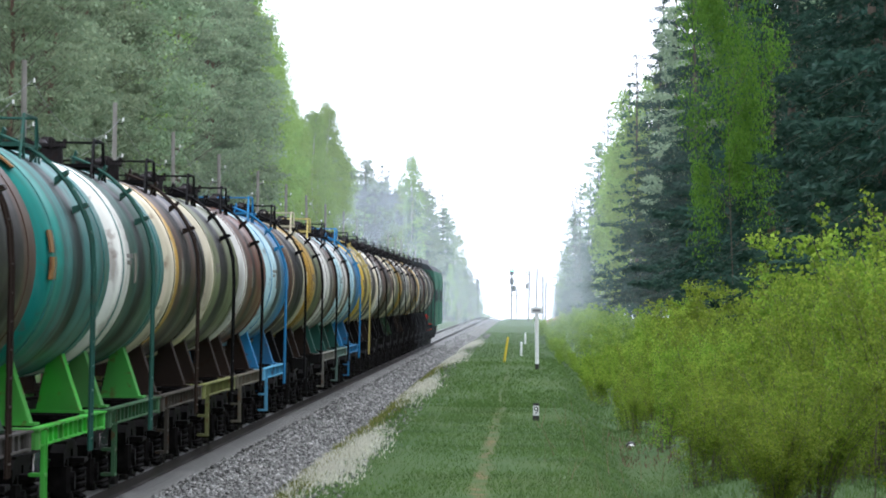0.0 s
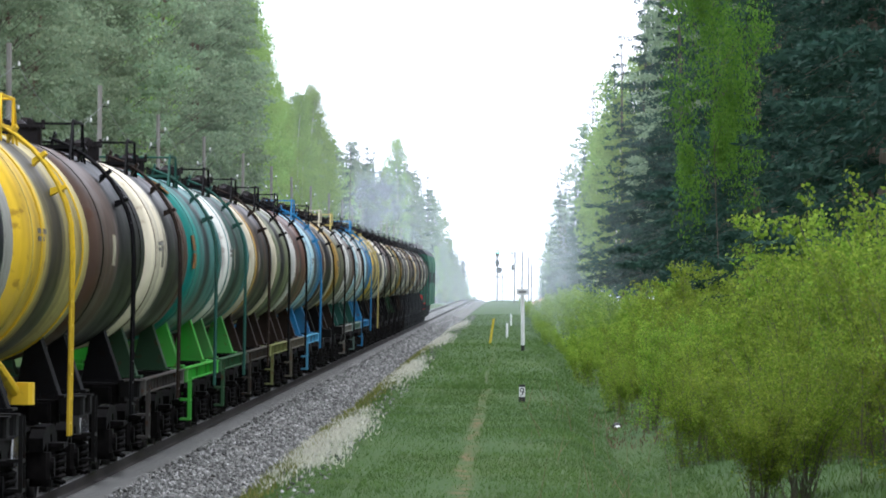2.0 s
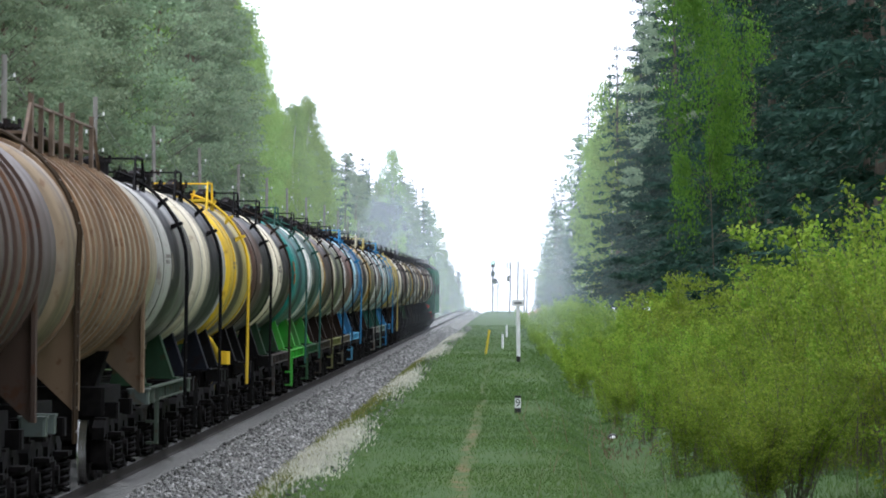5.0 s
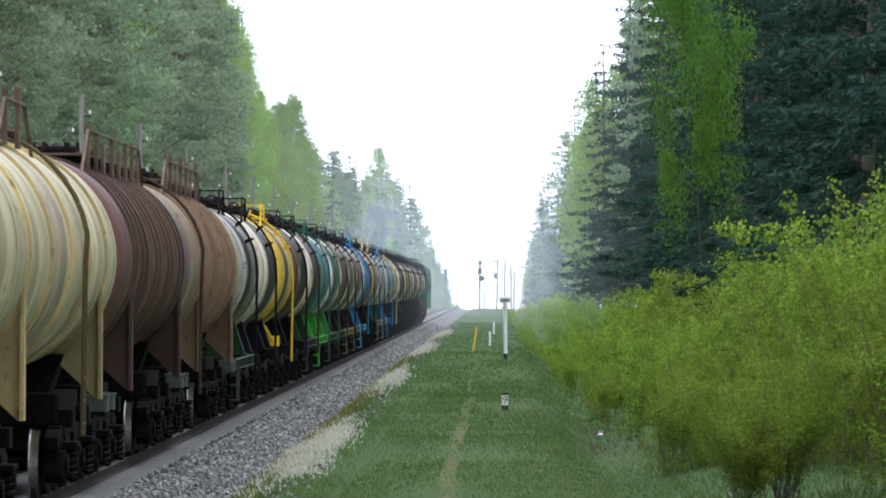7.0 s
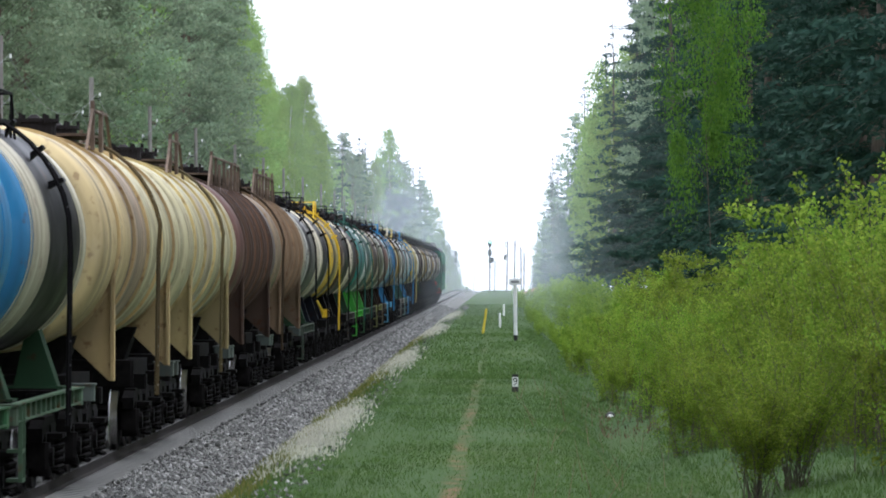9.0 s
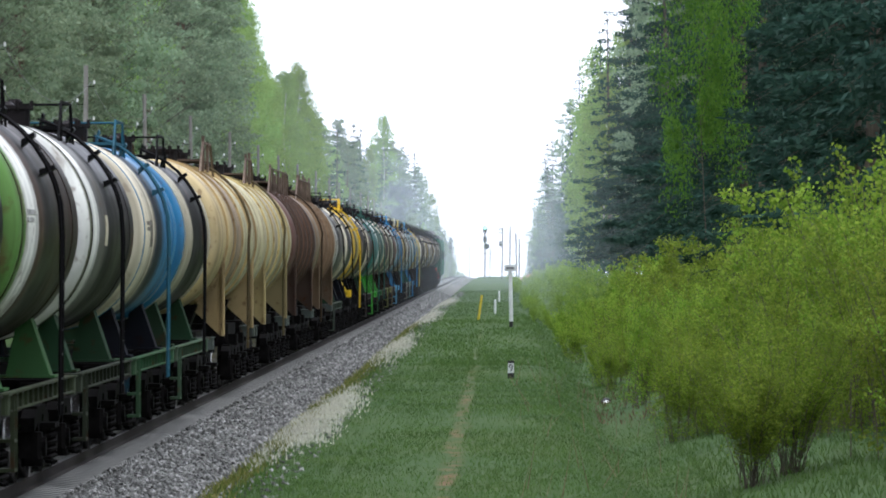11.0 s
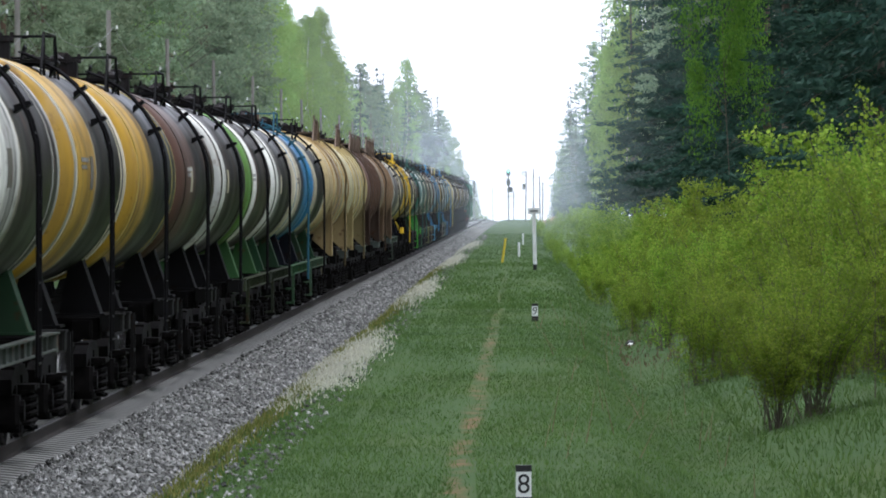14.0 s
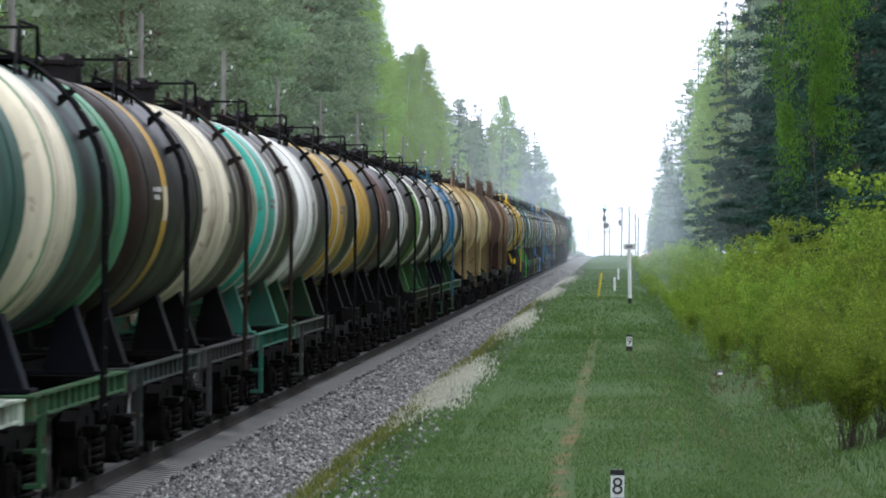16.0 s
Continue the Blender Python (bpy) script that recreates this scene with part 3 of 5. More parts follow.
def wheel_mesh(mat, tread):
    s = Shape()
    n = 28
    prof = [(-0.065, 0.14), (-0.02, 0.16), (-0.015, 0.40), (-0.065, 0.42), (-0.065, 0.475), (0.045, 0.475), (0.065, 0.503), (0.065, 0.42), (0.02, 0.40), (0.02, 0.16), (0.065, 0.14)]
    m = [0, 0, 0, 0, 1, 1, 0, 0, 0, 0]
    s.v = [(-u, q * math.sin(6.28318 * j / n), q * math.cos(6.28318 * j / n)) for u, q in prof for j in range(n)]
    for i in range(len(prof) - 1):
        s.f += [(i * n + j, i * n + (j + 1) % n, (i + 1) * n + (j + 1) % n, (i + 1) * n + j) for j in range(n)]
        s.m += [m[i]] * n
    return s.mesh("wheel", [mat, tread])


def axle_mesh(mat):
    s = Shape()
    s.tube([(-1.1, 0, 0), (-0.7, 0, 0), (0.7, 0, 0), (1.1, 0, 0)], 0.085, 10)
    return s.mesh("wheelset", mat)


def wheelset(parent, at):
    w = part("wheelset", cached("axle", lambda: axle_mesh(STEEL)), parent, "steel wheelset with bright worn treads", at=at)
    for x, rz in ((0.79, 0), (-0.79, 180)):
        part("wheel", cached("wheel", lambda: wheel_mesh(STEEL, WORN)), w, at=pose(x, 0, 0, 0, 0, rz))
    return w


def bolster_mesh(mat):
    s = Shape()
    s.box(-1.1, 1.1, -0.22, 0.22, 0.74, 0.96, 0, 0.04)
    s.tube([(0, 0, 0.94), (0, 0, 1.05)], 0.22, 12)
    return s.mesh("bolster", mat)


def brake_mesh(mat):
    s = Shape()
    for y in (-0.36, 0.36):
        s.tube([(-0.95, y, 0.42), (0, y * 0.6, 0.36), (0.95, y, 0.42)], 0.04, 6)
        for x in (-0.79, 0.79):
            s.box(x - 0.05, x + 0.05, y - 0.05, y + 0.05, 0.3, 0.62)
    return s.mesh("brake_rigging", mat)


WHEELS = []     # (wheelset, its wagon, place along it)


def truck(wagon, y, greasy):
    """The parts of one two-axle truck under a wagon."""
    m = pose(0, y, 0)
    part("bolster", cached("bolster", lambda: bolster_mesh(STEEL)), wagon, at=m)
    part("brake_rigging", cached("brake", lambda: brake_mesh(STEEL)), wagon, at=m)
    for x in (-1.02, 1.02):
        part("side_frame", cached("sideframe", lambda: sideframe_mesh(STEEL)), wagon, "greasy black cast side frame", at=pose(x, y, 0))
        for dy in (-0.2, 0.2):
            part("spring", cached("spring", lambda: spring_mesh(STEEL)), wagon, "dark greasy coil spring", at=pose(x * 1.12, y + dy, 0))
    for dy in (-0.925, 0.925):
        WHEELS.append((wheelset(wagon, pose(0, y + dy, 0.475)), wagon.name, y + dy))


R4, Z4, HALF4 = 1.52, 3.27, 5.35
TRAIN = []      # (wagon, place of its centre relative to the yellow wagon)


def tank_wagon(off, bands, frame_c=None, saddle_c=DGR, ladder_c=K, rail_c=K, label="", hi=0.36):
    w = new("tank_wagon")
    tagged(w, label, "tank wagon", "wagons of the train")
    TRAIN.append((w, off))
    fm = paint(frame_c or (0.012, 0.0115, 0.011), 0.75, 0.7)
    sm = paint(saddle_c, 0.65, 0.65)
    lm = paint(ladder_c, 0.3, 0.5)
    hm = paint(rail_c, 0.3, 0.5)
    key = tuple(bands)
    tank = part("tank", cached(("tank", key), lambda: tank_mesh(R4, Z4, HALF4, bands)), w)
    sc = bands[-1][1]
    for y in (-4.45, 3.75):
        part("strap", cached(("strap", sc), lambda: ring_mesh(R4, Z4, 0.05, 0.012, paint(sc, 0.3))), tank, at=pose(0, y, 0))
    for side in (1, -1):
        part("ladder", cached(("ladder", ladder_c), lambda: ladder_mesh(R4, Z4, lm)), w, at=pose(0, 0, 0, 0, 0, 0 if side > 0 else 180))
    for a in (24, 40, 56, 72):
        part("step", cached(("step", a, ladder_c), lambda: tread_mesh(R4, Z4, a, lm)), w, at=pose(0, 0.0, 0))
    for x in (-0.58, 0.58):
        part("plank", cached(("plank", rail_c), lambda: plank_mesh(R4, Z4 - 0.12, hm)), w, at=pose(x, 0, 0))
    part("handrail", cached(("rail", rail_c, hi), lambda: handrail_mesh(R4, Z4, hm, hi)), w)
    part("hatch", cached("dome", lambda: dome_mesh(R4, Z4, paint(DK, 0.5))), w, "oil-stained filling hatch")
    part("valve", cached("valve", lambda: valve_mesh(R4, Z4, paint(DK, 0.5))), w, at=pose(0, 1.35, 0))
    for y in (-4.0, 4.0):
        for side in (-1, 1):
            part("saddle", cached(("saddle", side, saddle_c), lambda: saddle_mesh(R4, Z4, side, sm)), w, at=pose(0, y, 0))
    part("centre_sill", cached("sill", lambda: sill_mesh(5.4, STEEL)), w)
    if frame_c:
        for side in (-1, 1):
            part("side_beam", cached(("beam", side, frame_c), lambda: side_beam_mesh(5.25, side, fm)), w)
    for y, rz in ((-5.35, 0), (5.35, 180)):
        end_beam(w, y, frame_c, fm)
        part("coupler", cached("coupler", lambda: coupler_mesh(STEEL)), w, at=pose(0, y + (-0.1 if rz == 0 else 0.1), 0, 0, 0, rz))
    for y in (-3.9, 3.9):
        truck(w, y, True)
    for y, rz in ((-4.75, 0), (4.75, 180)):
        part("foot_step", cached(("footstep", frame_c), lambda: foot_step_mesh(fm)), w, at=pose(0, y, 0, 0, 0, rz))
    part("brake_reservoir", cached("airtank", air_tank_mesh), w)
    # stencilled writing too worn to read, and a data plate
    pale = max(bands[0][1]) < 0.3
    ink = paint((0.36, 0.36, 0.34) if pale else (0.20, 0.19, 0.17), 0.9, 0.6)
    for k, (a, y, ln) in enumerate(((5, -3.6, 1.3), (1.5, -3.6, 0.9)) if len(TRAIN) % 2 else ()):
        part("lettering_bar", cached(("bar", k, pale), lambda: patch_mesh("lettering_bar", R4, Z4, a, a + 2.2, y, y + ln, ink)), tank)
    if len(TRAIN) % 3 != 1:
        y = -1.7 - 0.35 * (len(TRAIN) % 4)
        part("data_plate", patch_mesh("data_plate", R4, Z4, -8, 8, y, y + 0.55, paint(CRD if pale else (0.16, 0.15, 0.12), 0.6, 0.6)), tank, "weathered data plate")
    return w


# --- long eight-axle wagons with a ribbed barrel ---
R8, Z8, HALF8 = 1.57, 3.30, 10.0


def long_saddle_mesh(side, mat):
    """A triangular wing plate hanging from the barrel's side, stiffened along its edge."""
    s = Shape()
    out = [(1.545 * side, 2.95), (1.50 * side, 1.32), (1.45 * side, 1.32), (0.80 * side, 1.93)]
    for k in range(6):
        a = radians(-58 + 48 * k / 5)
        out.append((1.56 * math.cos(a) * side, Z8 + 1.56 * math.sin(a)))
    prism(s, out if side > 0 else out[::-1], "y", -0.03, 0.03)
    s.box(min(1.48 * side, 1.53 * side), max(1.48 * side, 1.53 * side), -0.14, 0.14, 1.32, 2.9)
    return s.mesh("saddle", mat)


def board_fence(shape, r, zc, y0, y1, hi):
    """Upright boards along the walkway on the top."""
    y = y0
    while y < y1:
        shape.box(0.80, 0.86, y, y + random.uniform(0.12, 0.3), zc + r - 0.18, zc + r + hi * random.uniform(0.5, 1.45))
        shape.box(-0.86, -0.80, y, y + random.uniform(0.12, 0.3), zc + r - 0.18, zc + r + hi * random.uniform(0.5, 1.45))
        y += random.uniform(1.3, 2.2)


def long_wagon(off, bands, body_c, ribs, label, ladder_y, walkway):
    w = new("tank_wagon")
    tagged(w, label, "tank wagon", "wagons of the train")
    TRAIN.append((w, off))
    bm = paint(body_c, 0.6)
    tank = part("tank", tank_mesh(R8, Z8, HALF8, bands, False), w)
    rib = cached(("rib", body_c), lambda: ring_mesh(R8, Z8, 0.16, 0.045, bm))
    rusty = cached(("rusty_rib", body_c), lambda: ring_mesh(R8, Z8, 0.13, 0.045, paint(tuple(min(0.5, 0.8 * c + a) for c, a in zip(body_c, (0.09, 0.045, 0.02))), 0.8, 0.6)))
    for k, y in enumerate(ribs):
        part("rib", rusty if k % 3 == 1 else rib, tank, at=pose(0, y, 0))
    for y, rz in ((-7.0, 180), (7.0, 0)):
        for side in (-1, 1):
            part("saddle", cached(("longsaddle", side, body_c), lambda: long_saddle_mesh(side, paint(tuple(0.8 * c for c in body_c), 0.7, 0.6))), w, at=pose(0, y, 0) if rz == 0 else pose(0, y, 0, 0, 0, 180))
    lm = paint(tuple(0.16 * c for c in body_c), 0.5)
    for side in (0, 180) if ladder_y is not None else ():
        part("ladder", cached(("longladder", body_c), lambda: ladder_mesh(R8, Z8, lm, 0.42)), w, at=pose(0, ladder_y, 0, 0, 0, side))
    s = Shape()
    board_fence(s, R8, Z8, walkway[0], walkway[1], 0.44)
    for x in (-0.83, 0.83):
        s.tube([(x, walkway[0] - 1.6, Z8 + R8 - 0.35), (x, walkway[0], Z8 + R8 + 0.42), (x, walkway[1], Z8 + R8 + 0.42), (x, walkway[1] + 1.6, Z8 + R8 - 0.35)], 0.028, 5)
    s.box(-0.8, 0.8, walkway[0], walkway[1], Z8 + R8 + 0.03, Z8 + R8 + 0.07)
    part("walkway", s.mesh("walkway", rough_mat("rusty_walkway", (0.10, 0.07, 0.05), (0.17, 0.12, 0.085), 5)), w, "rusty boarded walkway with bent rails")
    for y in (-2.2, 2.2):
        part("hatch", cached("longdome", lambda: dome_mesh(R8, Z8, paint(DK, 0.5))), w, at=pose(0, y, 0))
    for y, rz in ((-9.85, 0), (9.85, 180)):
        end_beam(w, y, "long", paint((0.075, 0.09, 0.08), 0.5))
        part("coupler", cached("coupler", lambda: coupler_mesh(STEEL)), w, at=pose(0, y + (-0.1 if rz == 0 else 0.1), 0, 0, 0, rz))
        s = 1 if y > 0 else -1
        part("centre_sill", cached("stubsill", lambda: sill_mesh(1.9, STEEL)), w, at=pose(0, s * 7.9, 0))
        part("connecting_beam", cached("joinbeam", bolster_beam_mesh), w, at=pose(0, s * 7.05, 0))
    for y in (-8.65, -5.45, 5.45, 8.65):
        truck(w, y, True)
    return w


# the yellow wagon and those before it, towards the engine
PITCH = 12.02
tank_wagon(0, [(0.27, YE), (1.0, OY)], None, K, YE, YE, "yellow tank wagon with a bright yellow band and ladder")
yellow = TRAIN[0][0]
s = Shape()
s.box(1.10, 1.40, -2.75, -2.35, 1.38, 1.64, 0, 0.05)
part("valve_box", s.mesh("valve_box", paint(YE, 0.4)), yellow, "yellow valve box")
s = Shape()
s.tube([(1.2, -2.6, 1.5), (1.05, -3.6, 1.85), (0.9, -4.0, 2.0)], 0.07, 8)
part("drain_pipe", s.mesh("drain_pipe", paint(YE, 0.4)), yellow, "yellow drain pipe")
for y in (-3.1, 3.6):
    part("tie_band", ring_mesh(R4, Z4, 0.09, 0.02, paint(YE, 0.4)), yellow, "yellow tie band", at=pose(0, y, 0))
AHEAD = [
    ([(0.42, BR), (1.0, K)], None, K, K, K, "brown and oil-black tank wagon"),
    ([(0.38, CR), (0.8, DK), (1.0, BR)], (0.06, 0.055, 0.05), DGR, DBR, K, "dark grey tank wagon with a wide cream band"),
    ([(0.22, TEAL), (1.0, TEAL2)], LIME, LIME, DT, DT, "teal tank wagon on a bright green frame"),
    ([(0.22, W), (0.8, DT), (1.0, TEAL2)], MGR, (0.06, 0.26, 0.05), DT, K, "dark green tank wagon with a white band"),
    ([(0.12, CR), (0.2, OC), (0.65, BR), (1.0, DK)], (0.06, 0.053, 0.042), DBR, DBR, K, "brownish grey tank wagon with a cream band"),
    ([(0.12, CR), (0.3, OLIVE), (0.55, DK), (1.0, OLIVE)], (0.16, 0.17, 0.06), DBR, K, K, "olive tank wagon with a cream band and oil runs"),
    ([(0.15, W), (0.3, BR), (1.0, RBR)], (0.12, 0.11, 0.08), DBR, K, K, "brown tank wagon with a white band"),
    ([(0.6, LB), (1.0, BL)], (0.10, 0.36, 0.55), BL, BL, BL, "pale blue and blue tank wagon with blue rails"),
    ([(0.2, BR), (0.7, K), (1.0, CRD)], None, K, K, K, "tank wagon blackened by spilt oil"),
    ([(0.35, OC), (0.8, OLIVE), (1.0, BR)], None, DBR, K, CRD, "ochre and olive tank wagon"),
    ([(0.3, W), (0.6, LGY), (1.0, BR)], (0.20, 0.20, 0.17), DT, K, OY, "white and grey tank wagon"),
    ([(0.3, LB), (0.7, W), (1.0, BR)], (0.13, 0.2, 0.17), DT, K, K, "white tank wagon with brown end"),
    ([(0.45, LB), (1.0, BL)], BL, BL, BL, BL, "blue tank wagon with pale blue rear"),
    ([(0.5, YE), (1.0, OY)], None, K, OY, K, "yellow tank wagon with oil runs"),
    ([(0.3, GY), (0.6, DK), (1.0, CR)], None, DBR, K, K, "grey tank wagon with a cream end"),
    ([(0.3, W), (1.0, BR)], None, K, K, K, "brown tank wagon with a white band"),
    ([(0.5, DK), (1.0, BR)], None, K, K, K, "dark grey tank wagon with a brown end"),
    ([(0.35, CR), (1.0, OLIVE)], None, DGR, K, K, "olive tank wagon with a cream band"),
    ([(0.35, OC), (1.0, DK)], None, K, K, K, "dark tank wagon with an ochre band"),
    ([(0.3, W), (0.7, LGY), (1.0, BR)], None, DBR, K, K, "grey and brown tank wagon"),
    ([(0.3, CR), (1.0, BR)], None, K, K, K, "brown tank wagon with a cream band"),
    ([(0.6, DK), (1.0, OC)], None, K, K, K, "dark tank wagon with ochre end"),
    ([(0.3, W), (1.0, GY)], None, K, K, K, "grey tank wagon with a white band"),
    ([(0.4, RBR), (1.0, DK)], None, K, K, K, "red-brown tank wagon with a dark end"),
    ([(0.3, CR), (1.0, DK)], None, K, K, K, "dark tank wagon with a cream band"),
    ([(0.4, W), (1.0, BR)], None, K, K, K, "white and brown tank wagon"),
]
for i, (bands, fc, sc, lc, rc, text) in enumerate(AHEAD):
    tank_wagon(PITCH * (i + 1), bands, fc, sc, lc, rc, text)
tank_wagon(-PITCH, [(0.38, CR), (0.46, LGY), (0.84, NAVY), (1.0, LGY)], None, NAVY, K, K, "cream tank wagon with a wide black oil band")
tank_wagon(-2 * PITCH, [(0.3, LGY), (0.55, DK), (1.0, GY)], (0.06, 0.08, 0.06), DGR, K, K, "grey oil-streaked tank wagon on green brackets")
LONG0 = -2 * PITCH - 6.01 - 10.56
RIBS = [-7.6, -6.4, -5.2, -4.0, -2.8, -1.6, -0.4, 0.8, 2.0, 3.2, 4.4, 5.6, 6.8]
long_wagon(LONG0, [(0.5, (0.24, 0.18, 0.115)), (1.0, (0.30, 0.26, 0.18))], (0.25, 0.17, 0.105), RIBS, "brown ribbed long tank wagon streaked with rust", -9.2, (-6.5, 5.5))
long_wagon(LONG0 - 21.12, [(0.16, (0.105, 0.055, 0.045)), (0.3, K), (1.0, (0.11, 0.09, 0.08))], (0.10, 0.065, 0.05), RIBS, "dark brown ribbed long tank wagon with rusty runs", None, (-7.0, 6.0))
long_wagon(LONG0 - 42.24, [(0.35, CTAN), (0.48, (0.40, 0.34, 0.23)), (1.0, CTAN)], (0.56, 0.44, 0.20), [-7.0, -3.5, 0.0, 3.5, 7.0], "cream long tank wagon with tan ribs and brackets", 1.5, (-1.6, 1.6))
long_wagon(LONG0 - 63.36, [(0.3, TAN), (0.5, (0.36, 0.27, 0.18)), (1.0, CTAN)], (0.52, 0.38, 0.18), [-7.0, -3.5, 0.0, 3.5, 7.0], "tan long tank wagon with tan ribs and brackets", 1.5, (-1.6, 1.6))
teal = TRAIN[3][0]
for a0, a1, y0, y1 in ((4, 14, -5.0, -4.4), (-8, 2, -5.0, -4.2), (46, 60, -5.1, -4.7)):
    part("rust_patch", patch_mesh("rust_patch", R4, Z4, a0, a1, y0, y1, paint((0.24, 0.13, 0.045), 0.9, 0.7), 0.003), teal, "rust patch in the paint")
C0 = LONG0 - 63.36 - 17.6
BEHIND = [
    ([(0.12, BL), (0.36, CRD), (0.86, K), (1.0, CRD)], (0.06, 0.10, 0.06), DGR, K, K, "cream tank wagon with a black oil band"),
    ([(0.4, CR), (1.0, BL)], MGR, NAVY, (0.03, 0.10, 0.14), (0.03, 0.10, 0.14), "blue tank wagon with a cream rear half"),
    ([(0.08, OLIVE), (0.22, W), (0.4, GY), (1.0, DK)], (0.030, 0.036, 0.024), DGR, K, K, "grey oil-streaked tank wagon with a white band"),
    ([(0.14, GR), (0.32, W), (0.5, BR), (1.0, DBR)], (0.038, 0.048, 0.026), (0.04, 0.10, 0.035), K, K, "dark brown tank wagon with green and white bands"),
    ([(0.08, BR), (0.22, W), (0.6, DBR), (1.0, K)], None, K, K, K, "dark brown tank wagon with a white band"),
    ([(0.5, (0.085, 0.046, 0.034)), (0.85, K), (1.0, DBR)], None, K, K, K, "rust-brown tank wagon with dark oil runs"),
    ([(0.42, OC), (0.94, NAVY), (1.0, OY)], None, K, K, K, "ochre tank wagon with a wide oil-black band"),
    ([(0.09, LGY), (0.40, OC), (0.48, CRD), (0.9, K), (1.0, CR)], None, K, K, K, "ochre tank wagon with a cream ring and oil runs"),
    ([(0.42, W), (0.52, CRD), (0.92, DK), (1.0, LGY)], (0.06, 0.07, 0.06), DGR, K, K, "dirty white tank wagon with an oil-dark middle"),
    ([(0.1, CR), (0.28, TURQ), (0.45, W), (0.58, CRD), (0.9, K), (1.0, LGY)], (0.028, 0.110, 0.076), (0.034, 0.135, 0.095), DBR, K, "white tank wagon with a turquoise band"),
    ([(0.45, CR), (0.56, CRD), (0.9, DBR), (1.0, CRD)], (0.05, 0.05, 0.05), K, DBR, K, "cream tank wagon with a brown oil band"),
    ([(0.3, DBR), (0.38, OC), (1.0, DK)], (0.04, 0.05, 0.045), K, K, K, "dark brown tank wagon with an ochre ring"),
    ([(0.32, CR), (0.62, DT), (0.78, K), (1.0, GR2)], MGR, NAVY, K, K, "green tank wagon with a cream band"),
    ([(0.5, DK), (1.0, DT)], (0.36, 0.42, 0.34), NAVY, K, K, "dark green tank wagon on a pale green frame"),
]
for i, (bands, fc, sc, lc, rc, text) in enumerate(BEHIND):
    tank_wagon(C0 - PITCH * i, bands, fc, sc, lc, rc, text)


# --- the engine ---
def locomotive(off):
    e = new("diesel_locomotive")
    tagged(e, "dark green diesel locomotive pulling the tank wagons", "locomotive")
    TRAIN.append((e, off))
    green, dark, red = paint((0.02, 0.12, 0.075), 0.4), paint((0.03, 0.035, 0.04), 0.4), paint((0.55, 0.04, 0.02), 0.3)
    for k, y in enumerate((-8.6, 8.6)):
        s = Shape()
        out = [(-1.53, 1.25), (1.53, 1.25), (1.55, 4.0), (1.45, 4.5), (1.05, 4.85), (0.4, 5.0), (-0.4, 5.0), (-1.05, 4.85), (-1.45, 4.5), (-1.55, 4.0)]
        prism(s, out, "y", y - 8.0, y + 8.0)
        part("body", s.mesh("body", green), e)
        s = Shape()
        out = [(1.46, 4.5), (1.06, 4.88), (0.4, 5.04), (-0.4, 5.04), (-1.06, 4.88), (-1.46, 4.5), (-0.9, 4.6), (0.9, 4.6)]
        prism(s, out[::-1], "y", y - 8.03, y + 8.03)
        part("roof", s.mesh("roof", dark), e, "sooty dark roof")
        for dy in (-5.4, -2.8):
            s = Shape()
            s.tube([(0, y + dy, 4.9), (0, y + dy, 5.25)], 0.8, 16)
            part("fan_cowl", s.mesh("fan_cowl", paint((0.3, 0.31, 0.31), 0.5)), e, "grey round fan cowl")
        s = Shape()
        s.box(-0.4, 0.4, y + 1.0, y + 2.4, 4.9, 5.3, 0, 0.08)
        part("exhaust", s.mesh("exhaust", dark), e)
        s = Shape()
        s.box(-1.2, 1.2, y - 7.9, y + 7.9, 0.75, 1.25)
        part("underframe", s.mesh("underframe", STEEL), e)
        for x in (-1.55, 1.55):
            for q in range(5):
                s = Shape()
                s.box(x - 0.02, x + 0.02, y - 5 + 2 * q, y - 3.8 + 2 * q, 2.7, 3.4)
                part("side_grille", s.mesh("side_grille", dark), e)
        for dy in (-4.6, 4.6):
            for x in (-1.05, 1.05):
                s = Shape()
                s.box(x - 0.1, x + 0.1, y + dy - 2.6, y + dy + 2.6, 0.55, 0.9, 0, 0.05)
                part("side_frame", s.mesh("side_frame", STEEL), e)
            for q in (-2.1, 0, 2.1):
                wheelset(e, pose(0, y + dy + q, 0.475))
    s = Shape()
    for x in (-0.62, 0.62):
        s.box(x - 0.45, x + 0.45, -16.66, -16.58, 3.1, 3.95, 0, 0.02)
    part("rear_window", s.mesh("rear_window", paint((0.02, 0.025, 0.03), 0.1, 0.15)), e)
    for x in (-1.0, 1.0):
        s = Shape()
        s.tube([(x, -16.75, 1.75), (x, -16.55, 1.75)], 0.2, 12)
        part("marker_lamp", s.mesh("marker_lamp", red), e, "red marker lamp")
    s = Shape()
    s.box(-1.4, 1.4, -16.7, -16.58, 1.0, 1.4, 0, 0.02)
    part("buffer_beam", s.mesh("buffer_beam", red), e, "red buffer beam")
    return e


locomotive(PITCH * 26.5 + 17.2)

# train: where the yellow wagon's middle stands, second by second, and its mean speed
RUN = ((0.0, 39.5), (2.0, 74.4), (4.5, 117.2), (8.0, 179.1), (12.5, 258.9), (16.0, 320.5))
SPEED = 17.56


